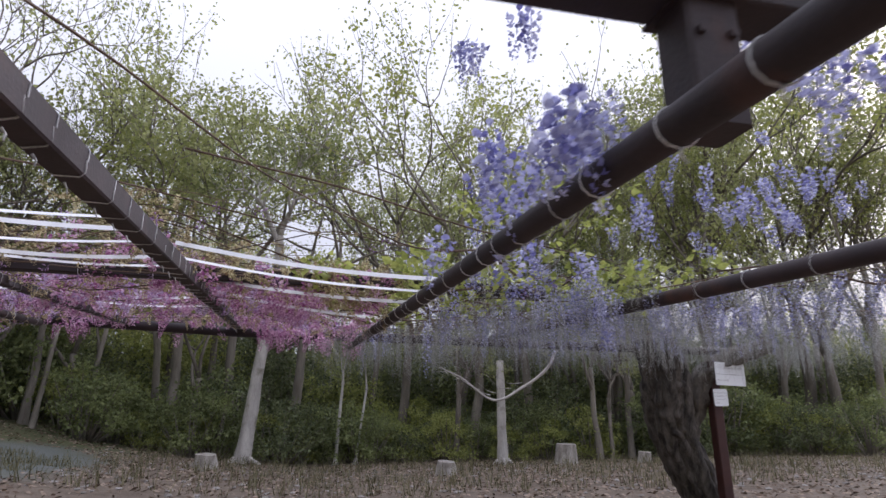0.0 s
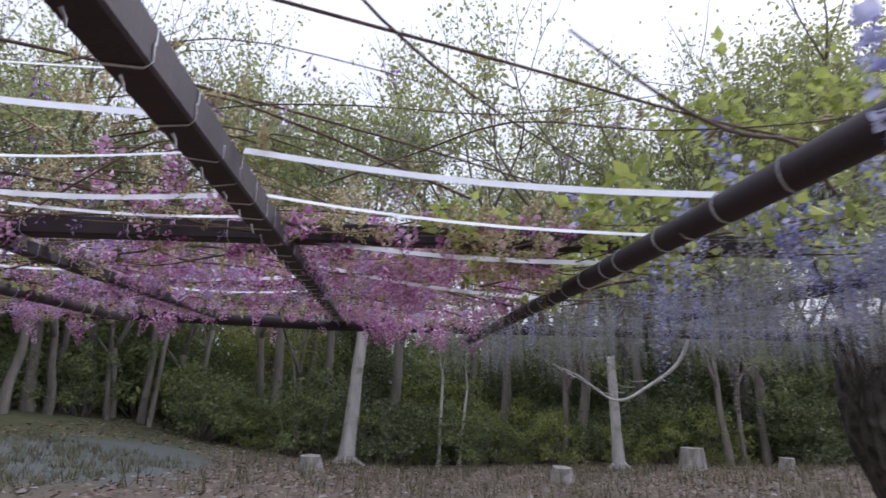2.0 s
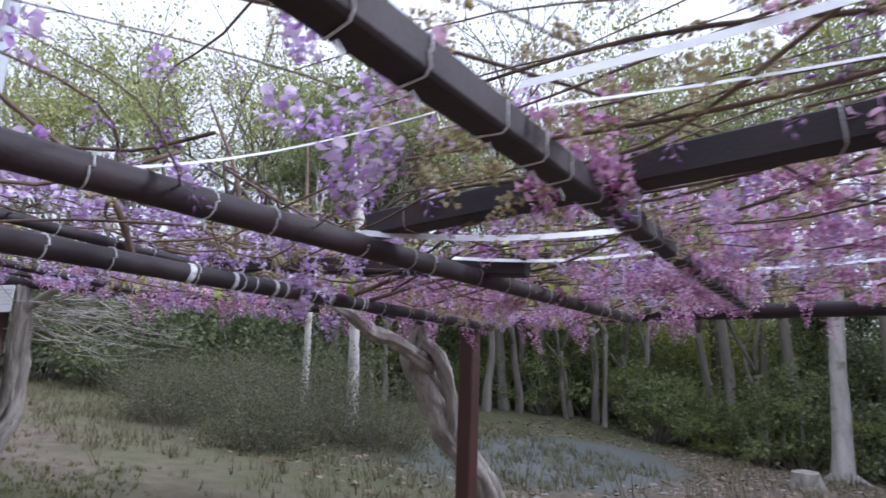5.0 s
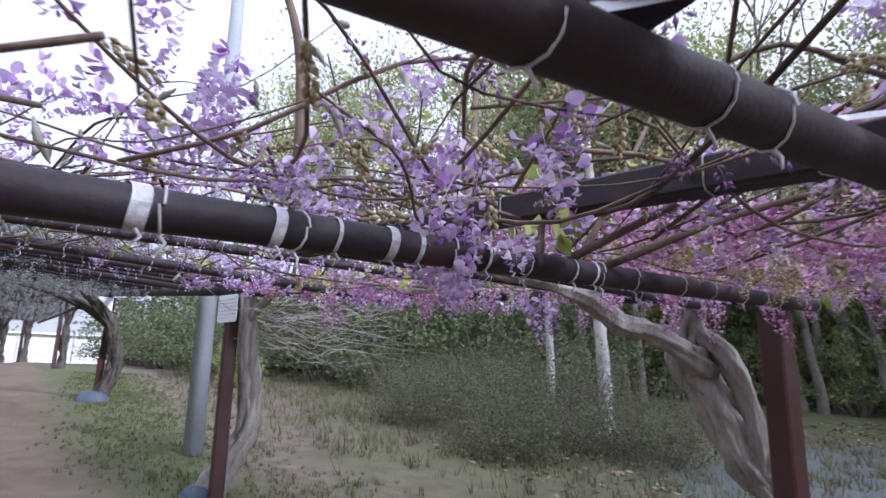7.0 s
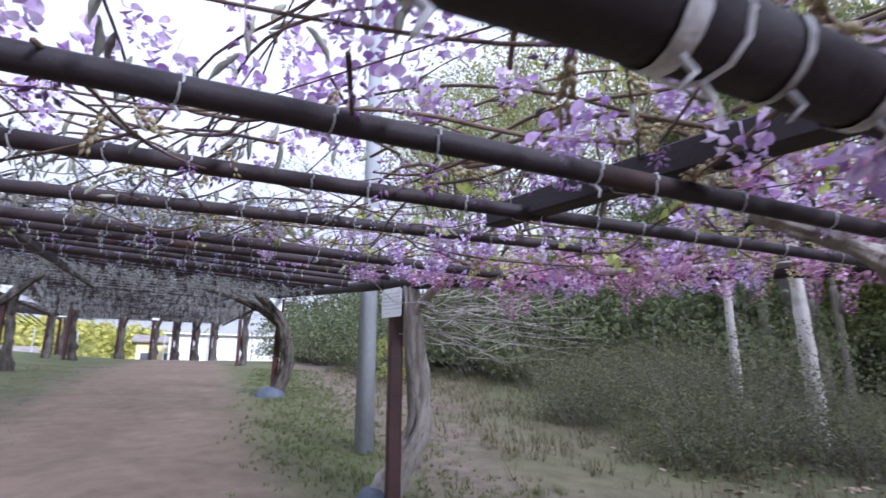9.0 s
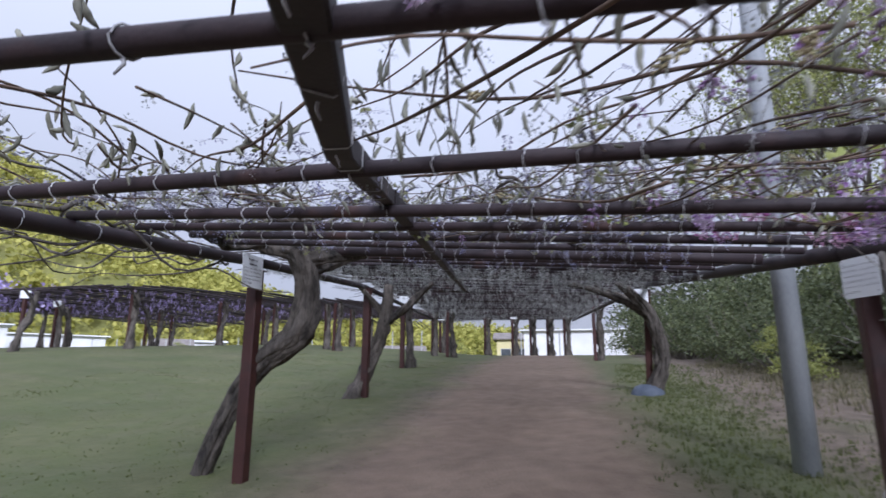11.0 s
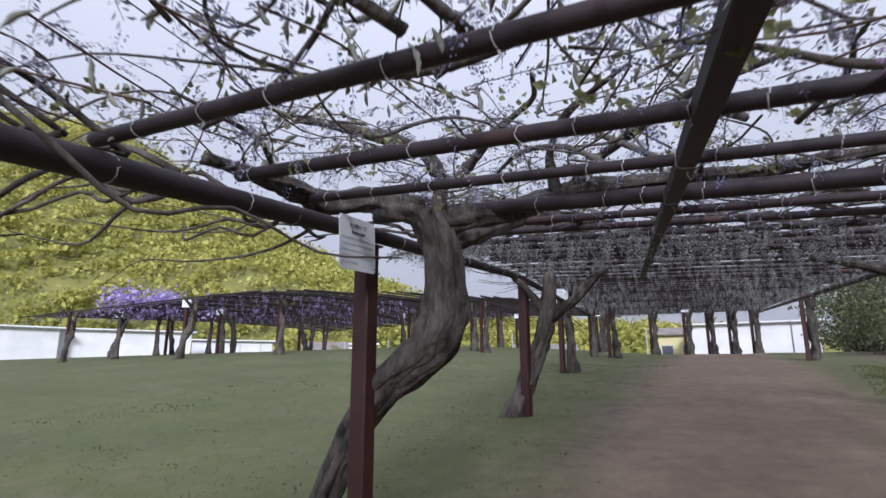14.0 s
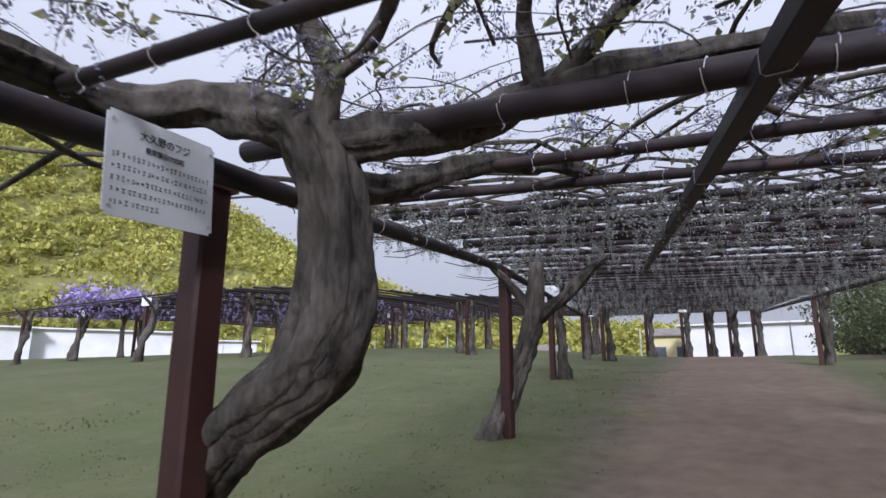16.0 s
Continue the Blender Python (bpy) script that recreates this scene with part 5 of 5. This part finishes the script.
for i in range(11):
    x = rng.uniform(-14, 26)
    plant(TALL[rng.choice(5, p=[0.3, 0.25, 0.1, 0.3, 0.05])], x, edge_of_wood(x) + rng.uniform(-2.5, 0.6), rng.uniform(0.6, 1.0))
for x, y in [(-6.9, 16.6), (-6.3, 17.4), (-6.0, 16.4), (-5.4, 17.9), (-4.8, 17.2), (-4.3, 19.0), (-7.6, 15.6), (-3.6, 18.6)]:
    plant(TALL[rng.choice([0, 2, 3])], x, y, rng.uniform(0.75, 1.05))
for i in range(76):
    x = rng.uniform(-3.5, 30)
    plant(BUSH[rng.choice(3, p=[0.12, 0.46, 0.42])], x, edge_of_wood(x) + rng.uniform(-1.4, 1.4), rng.uniform(0.4, 1.35))
for i in range(56):
    x = -40 + 82 * (i + rng.uniform(0, 1)) / 56
    y = edge_of_wood(x) + 7 + rng.uniform(0, 5)
    plant(BIG[rng.choice([0, 0, 1, 2])], x, y, rng.uniform(0.6, 1.0))
for i in range(44):
    x = -44 + 92 * (i + rng.uniform(0, 1)) / 44
    y = edge_of_wood(x) + 17 + rng.uniform(0, 6)
    plant(BIG[rng.choice([0, 1, 1, 2])], x, y, rng.uniform(1.0, 1.5))
for i in range(34):
    x = rng.uniform(-42, -11)
    y = edge_of_wood(x) + rng.uniform(0.3, 5)
    plant(BUSH[rng.choice([0, 0, 0, 1])], x, y, rng.uniform(1.2, 2.2))


# single trees with pale trunks that stand before the wood
def pale_tree(x, y, h, r, lean, seed, label, top=True, mat_=None):
    rng = np.random.default_rng(seed)
    ob = thing("tree", label, "tree", at=(x, y, ground(x, y)))
    g = Geo()
    pth = [(-lean * 0.1, 0, -0.3), (0, 0, 0), (lean * 0.25, 0.02, h * 0.25), (lean * 0.45, 0, h * 0.5), (lean, 0.03, h)]
    g.add(*tube(smooth_path(pth, 5), [r * 1.9, r * 1.25, r, r * 0.9, r * 0.8], 12, 0.1, seed=seed))
    for k in range(5):
        a = k * 1.3 + seed
        g.add(*tube([(0, 0, 0.35), (math.cos(a) * r * 1.3, math.sin(a) * r * 1.3, 0.1), (math.cos(a) * r * 3, math.sin(a) * r * 3, -0.15)], [r * 0.5, r * 0.45, r * 0.2], 6, 0.1))
    part("trunk", g, mat_ or M_PALE, ob, smooth=True)
    if top:
        w, ends = grow(rng, pth[-1], h * 0.9, r * 0.75, 9, first=0.1)
        part("limb", w, mat_ or M_PALE, ob, smooth=True)
        v, f = leaf_cloud(rng, ends, 5, 0.3, 0.16)
        part("crown", Geo().add(v, f), M_LEAF, ob)
    return ob


pale_tree(2.45, 18.0, 8.0, 0.27, 0.9, 1, "pale grey tree trunk with spreading roots on leaf litter")
pale_tree(12.9, 16.6, 4.2, 0.2, 0.0, 2, "short pale tree trunk with a curved bare branch", False)
pale_tree(-5.43, 4.2, 4.6, 0.12, -0.05, 3, "slender pale tree trunk on dry grass")
pale_tree(-7.95, 5.05, 4.4, 0.09, 0.1, 8, "slim pale sapling on dry grass")
pale_tree(-11.3, 8.3, 5.0, 0.13, 0.1, 4, "pale slim tree at the edge of the wood")
pale_tree(-12.0, 8.6, 5.2, 0.12, -0.1, 5, "pale slim tree beside its twin")
pale_tree(6.2, 19.5, 3.4, 0.075, 0.2, 6, "thin grey trunk before dark bushes")
pale_tree(7.1, 19.7, 3.2, 0.065, 0.4, 7, "thin grey trunk leaning before dark bushes")
g = Geo().add(*tube(smooth_path([(8.3, 8.3, 2.5), (8.9, 8.1, 2.2), (9.7, 7.9, 1.62), (10.5, 7.8, 1.95), (11.2, 7.6, 2.5), (11.5, 7.4, 3.3), (11.4, 6.9, 4.2)], 6), [0.012, 0.022, 0.035, 0.04, 0.045, 0.05], 8, 0.15))
for k in range(9):
    x0 = 8.2 + 0.28 * k
    z0 = float(np.interp(x0, [8.2, 9.7, 11.2], [2.45, 1.7, 2.45]))
    g.add(*tube(smooth_path([(x0, 8.1 - 0.05 * k, z0), (x0 - 0.2, 8.2, z0 + 0.25 - 0.03 * k), (x0 - 0.55, 8.15 + 0.1 * math.sin(k), z0 + 0.3 + 0.1 * math.sin(k * 2.1))], 4), [0.012, 0.008, 0.003], 5))
solo("bare_branch", g, M_PALE, "curved bare pale branch hanging before the wood", "branch", smooth=True)


def stump(x, y, r, h, seed):
    ob = thing("tree_stump", "weathered grey tree stump on leaf litter", "stump", "stumps", at=(x, y, ground(x, y)))
    g = Geo().add(*tube([(0, 0, -0.15), (0, 0, 0.08), (0, 0.01, h * 0.6), (0.01, 0, h)], [r * 1.35, r * 1.1, r, r * 0.95], 14, 0.18, seed=seed))
    part("stem", g, M_BARKG, ob)
    return ob


stump(15.0, 15.0, 0.42, 0.75, 3)
stump(9.0, 10.5, 0.3, 0.4, 5)
stump(18.0, 14.2, 0.25, 0.4, 8)
stump(1.9, 12.5, 0.32, 0.4, 9)

# ---- litter, stones, grass ----
rng = np.random.default_rng(90)


def ground_scatter(name, n, region, make, material, label, category, keep=lambda x, y: True):
    g = Geo()
    made = 0
    while made < n:
        x, y = rng.uniform(region[0], region[1]), rng.uniform(region[2], region[3])
        if not keep(x, y):
            continue
        made += 1
        g.add(*make(x, y, ground(x, y) + 0.05 * noise.noise(Vector((x * 0.7, y * 0.7, 3))) + 0.025 * noise.noise(Vector((x * 2.3, y * 2.3, 9)))))
    return solo(name, g, material, label, category, kind="stuff")


def leaf_bit(x, y, z):
    a, s = rng.uniform(0, 6.28), rng.uniform(0.025, 0.075)
    c, q = math.cos(a) * s, math.sin(a) * s
    h = rng.uniform(0.0, 0.03)
    return [(x - c, y - q, z + 0.01), (x + q * .4, y - c * .4, z + 0.02 + h), (x + c, y + q, z + 0.015 + h), (x - q * .4, y + c * .4, z + 0.01)], [(0, 1, 2), (0, 2, 3)]


def blade_tuft(h0, h1, spread, n):
    def make(x, y, z):
        v, f = [], []
        hh = rng.uniform(h0, h1)
        for i in range(n):
            a = rng.uniform(0, 6.28)
            d = spread * rng.uniform(0.2, 1) * hh
            bx, by = x + rng.normal(0, hh * 0.25), y + rng.normal(0, hh * 0.25)
            w = 0.006 + 0.01 * hh
            k = len(v)
            v += [(bx - math.sin(a) * w, by + math.cos(a) * w, z - 0.02), (bx + math.sin(a) * w, by - math.cos(a) * w, z - 0.02), (bx + math.cos(a) * d, by + math.sin(a) * d, z + hh * rng.uniform(0.6, 1))]
            f.append((k, k + 1, k + 2))
        return v, f
    return make


def stone(x, y, z):
    s = rng.uniform(0.02, 0.08)
    t = np.array([(1, 0, 0), (0, 1, 0), (-1, 0, 0), (0, -1, 0), (0.1, 0.1, .45), (0, 0, -.5), (.7, .7, .3), (-.7, .6, .35)]) * s * rng.uniform(0.6, 1.2, (8, 3))
    return t + (x, y, z + s * 0.2), [(0, 6, 4), (6, 1, 4), (1, 7, 4), (7, 2, 4), (2, 3, 4), (3, 0, 4), (0, 5, 6), (6, 5, 1), (1, 5, 7), (7, 5, 2), (2, 5, 3), (3, 5, 0)]


ground_scatter("fallen_leaves", 24000, (-6, 28, 0.5, 21), leaf_bit, M_LITTER, "dry brown fallen leaves under the trees", "leaves", lambda x, y: math.hypot((x + 2.3) / 1.7, (y - 7.8) / 4.2) > 1.25)
ground_scatter("loose_stones", 1300, (-2, 26, 2.5, 17), stone, M_STONE, "pale loose stones among dry leaves", "stones", lambda x, y: math.hypot((x + 2.3) / 1.7, (y - 7.8) / 4.2) > 1.2)
ground_scatter("dry_stalks", 1300, (-1, 26, 4, 19), blade_tuft(0.15, 0.6, 0.7, 6), M_DRYGRASS, "dry pale stalks on the clearing", "stalks", lambda x, y: math.hypot((x + 2.3) / 1.7, (y - 7.8) / 4.2) > 1.1)
ground_scatter("dry_grass", 5200, (-18, -0.6, -2.4, 10), blade_tuft(0.06, 0.28, 0.9, 6), M_DRYGRASS, "dry grass beside the path", "grass", lambda x, y: y > 0.2 * (x + 4) - 0.6 + rng.normal(0, 0.6) + 1.5 * noise.noise(Vector((x * .4, y * .4, 0))))
ground_scatter("grass_tufts", 5000, (-18, -1.2, -4.6, -0.6), blade_tuft(0.02, 0.09, 0.8, 5), M_GRASS, "short grass on the path verge", "grass", lambda x, y: abs(y + 2.6 - 0.1 * (x + 4) + 0.7 * noise.noise(Vector((x, y, 5)))) < 1.0 + rng.normal(0, 0.25))
ground_scatter("grass_tufts", 12000, (-20, -1.5, -17, -6.6), blade_tuft(0.008, 0.022, 1.4, 5), M_GRASS, "short grass on the sloping lawn", "grass", lambda x, y: y < -7.4 + 0.12 * (x + 4) + rng.normal(0, 0.5))


def thicket(x, y, s, seed):
    rg = np.random.default_rng(seed)
    ob = thing("thicket", "grey green twiggy bush on dry grass", "bush", "twiggy bushes", at=(x, y, ground(x, y)))
    g, ends = Geo(), []
    for i in range(150):
        a = rg.uniform(0, 6.28)
        r = s * rg.uniform(0.2, 1.0)
        b = np.array([math.cos(a) * r * 0.6, math.sin(a) * r * 0.6, -0.05])
        e = b + np.array([math.cos(a) * r * 0.6 + rg.normal(0, .2), math.sin(a) * r * 0.6 + rg.normal(0, .2), s * rg.uniform(0.5, 1.1)])
        g.add(*tube([b, (b + e) / 2 + rg.normal(0, 0.06, 3), e], [0.006, 0.004, 0.002], 3))
        ends += [b * .4 + e * .6, e, b * .7 + e * .3]
    tagged(part("stem", g, M_TREE, ob), kind="stuff")
    v, f = leaf_cloud(rg, ends, 20, 0.2 * s, 0.038)
    tagged(part("crown", Geo().add(v, f), M_THICK, ob), kind="stuff")


M_THICK = mat("dull_green_leaves", (0.075, 0.085, 0.04), (0.19, 0.195, 0.10), 3, 0.8, 0, 30, vary=0.7, island=True, translucent=0.35)
for i, (x, y, s) in enumerate([(-5.2, 2.4, 1.5), (-6.5, 3.2, 1.3), (-8.0, 2.6, 1.2), (-3.9, 3.4, 1.2), (-9.5, 4.0, 1.3), (-7.2, 1.2, 0.9), (-11.5, 3.0, 1.1), (-4.4, 1.2, 0.8)]):
    thicket(x, y, s, 300 + i)
for x, y, s in [(-13.5, -0.9, 0.7), (-16, -0.4, 0.9), (-19.5, -0.9, 1.0), (-23.5, -2.0, 1.0), (-27, -2.6, 1.1), (-31, -3.2, 1.2)]:
    plant(BUSH[2] if x > -16 else BUSH[0], x, y, s)
for x, y, k in [(-12.5, 3.2, 1.2), (-14.0, 4.4, 1.5), (-11.3, 5.6, 1.2), (-10.2, 7.2, 1.3), (-15.6, 2.2, 1.3)]:
    plant(BUSH[0], x, y, k)
g = Geo().add(*tube(smooth_path([(-7.0, 5.6, ground(-7, 5.6) + 0.12), (-8.0, 6.0, ground(-8, 6) + 0.3), (-9.2, 6.3, ground(-9.2, 6.3) + 0.5)], 4), [0.05, 0.045, 0.03], 8, 0.2))
solo("fallen_log", g, M_TREE, "thin fallen log propped on dry grass", "log", smooth=True)

for x, y, s in [(-19, 0.6, 1.3), (-23, 0.2, 1.5), (-27, -0.4, 1.6), (-31, -1.0, 1.8), (-36, -1.8, 1.9), (-41, -2.6, 2.0)]:
    plant(BUSH[0], x, y, s)

# ---- poles ----
def pole(x, y, h, r, label, tilt=0.0):
    ob = thing("utility_pole", label, "pole", at=(x, y, ground(x, y)))
    part("shaft", Geo().add(*tube([(0, 0, -0.3), (tilt, 0, h)], [r * 1.05, r * 0.8], 16)), M_POLE, ob, smooth=True)
    part("band", Geo().add(*tube([(tilt * 0.4, 0, h * 0.4), (tilt * 0.4, 0, h * 0.4 + 0.06)], [r * 1.02], 16)), M_WHITEPIPE, ob)
    return ob


pole(-5.5, -2.73, 7.5, 0.115, "grey round steel pole behind a trellis post")

# ---- hill and buildings ----
def hill():
    rg = np.random.default_rng(8)
    xs, ys = np.linspace(-330, 40, 60), np.linspace(-420, 20, 50)
    g = Geo()
    v = []
    for x in xs:
        for y in ys:
            d = -0.62 * (x + 60) - 0.785 * (y + 95)
            ridge = math.exp(-((0.785 * (x + 60) - 0.62 * (y + 95) - 70) / 110) ** 2)
            h = 82 * step(10, 150, d) * ridge + 17 * step(5, 60, d) + 5 * noise.noise(Vector((x * 0.02, y * 0.02, 0)))
            v.append((x, y, -16 + h + 15 * step(-5, 25, d)))
    f = [(i * 50 + j, (i + 1) * 50 + j, (i + 1) * 50 + j + 1, i * 50 + j + 1) for i in range(59) for j in range(49)]
    g.add(v, f)
    # the floor's dark colour stands in for shade between the hill's trees
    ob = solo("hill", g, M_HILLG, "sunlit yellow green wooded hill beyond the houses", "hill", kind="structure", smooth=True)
    va = np.array(v)
    ok = va[(va[:, 2] > 3)]
    ok = ok[(ok[:, 0] > -230) & (ok[:, 1] > -300)]
    c = ok[rg.integers(len(ok), size=6500)] + rg.normal(0, 3, (6500, 3)) * (1, 1, 0.25) + (0, 0, 1.5)
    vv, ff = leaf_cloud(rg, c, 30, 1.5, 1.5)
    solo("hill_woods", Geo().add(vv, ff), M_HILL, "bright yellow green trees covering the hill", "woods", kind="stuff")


hill()


def building(x, y, rz, w, d, h, wall, roof_h, label, windows=3, z=None):
    ob = thing("house", label, "house", "houses beyond the field", at=(x, y, 0))
    ob.rotation_euler = (0, 0, rz)
    z = 0.4 if z is None else z
    part("wall", Geo().add(*box_at((0, 0, z + h / 2), (w, d, h))), wall, ob)
    e = 0.5
    r = Geo()
    r.add([(-w / 2 - e, -d / 2 - e, z + h), (w / 2 + e, -d / 2 - e, z + h), (w / 2 + e, d / 2 + e, z + h), (-w / 2 - e, d / 2 + e, z + h), (-w / 2 - e, 0, z + h + roof_h), (w / 2 + e, 0, z + h + roof_h),
           (-w / 2 - e, -d / 2 - e, z + h - .15), (w / 2 + e, -d / 2 - e, z + h - .15), (w / 2 + e, d / 2 + e, z + h - .15), (-w / 2 - e, d / 2 + e, z + h - .15)],
          [(0, 1, 5, 4), (2, 3, 4, 5), (1, 2, 5), (3, 0, 4), (6, 7, 1, 0), (8, 9, 3, 2), (7, 8, 2, 1), (9, 6, 0, 3), (6, 9, 8, 7)])
    part("roof", r, M_ROOF if roof_h > 0.4 else wall, ob)
    for i in range(windows):
        wx = -w / 2 + w * (i + 0.5) / windows
        for s in (-1, 1):
            ww = min(1.6, w / windows * 0.5)
            o = part("window", Geo().add(*box_at((wx, s * (d / 2 + 0.02), z + h * 0.55), (ww + 0.16, 0.08, 1.26))), M_WHITEPIPE, ob)
            part("pane", Geo().add(*box_at((wx, s * (d / 2 + 0.065), z + h * 0.55), (ww, 0.02, 1.1))), M_GLASS, o)
    return ob


def toward(x, y):
    return math.atan2(y + 5, x) - math.pi / 2


for x, y, w, d, h, wall, rh, label, wins in [
        (-66, -9.7, 11, 6, 4.6, M_WALLW, 0.2, "plain white building beyond the crest", 0), (-73, -17.9, 4.5, 5, 4.2, M_WALLY, 0.9, "cream house with a grey roof", 2),
        (-37.2, -70.2, 13, 6, 4.5, M_WALLW, 0.2, "long low white building beyond the field", 0), (-52.8, -71.7, 10, 6, 4.2, M_WALLW, 0.2, "white building between far trunks", 0),
        (-58.6, -59.6, 4.4, 5, 2.6, M_WALLW, 1.4, "small white house with a gable roof", 2), (-66, -62, 7, 6, 4.0, M_WALLW, 0.3, "white house behind a smaller one", 2),
        (-24, -74, 14, 6, 4.4, M_WALLW, 0.2, "long white wall at the field's end", 0), (-62, -30, 6, 5, 2.2, M_WALLW, 0.8, "low white shed with a roof", 1)]:
    building(x, y, toward(x, y), w, d, h, wall, rh, label, wins, 2.6)
for i, (x, y, s) in enumerate([(-60, -40, 1.0), (-66, -24, 1.3), (-58, -58, 1.1), (-52, -74, 1.2), (-40, -84, 1.2), (-62, -46, 0.9), (-56, -66, 0.8)]):
    plant(BUSH[2], x, y, s * 1.3)
fence = thing("fence", "pale metal posts along the far edge of the field", "fence")
for i in range(26):
    x, y = -44 - 8 * math.sin(i * 0.12), -6 - 3.2 * i
    part("fence_post", Geo().add(*tube([(x, y, ground(x, y) - 0.2), (x, y, ground(x, y) + 2.3)], [0.05], 8)), M_WHITEPIPE, fence)
# violet flowering trees at the far field edge
for i, (x, y) in enumerate([(-16.0, -33), (-18.4, -33.6), (-21.0, -33)]):
    rg = np.random.default_rng(500 + i)
    ob = thing("wisteria_tree", "violet flowering wisteria over a far trellis corner", "tree", "far wisterias", at=(x, y, ground(x, y)))
    w, ends = grow(rg, (0, 0, 0), 3.6, 0.12, 14, first=0.4)
    part("trunk", w, M_BARK, ob, smooth=True)
    v, f = leaf_cloud(rg, [e for e in ends if e[2] > 2.3], 5, 0.35, 0.2)
    part("crown", Geo().add(v, f), M_WIST_FAR, ob)
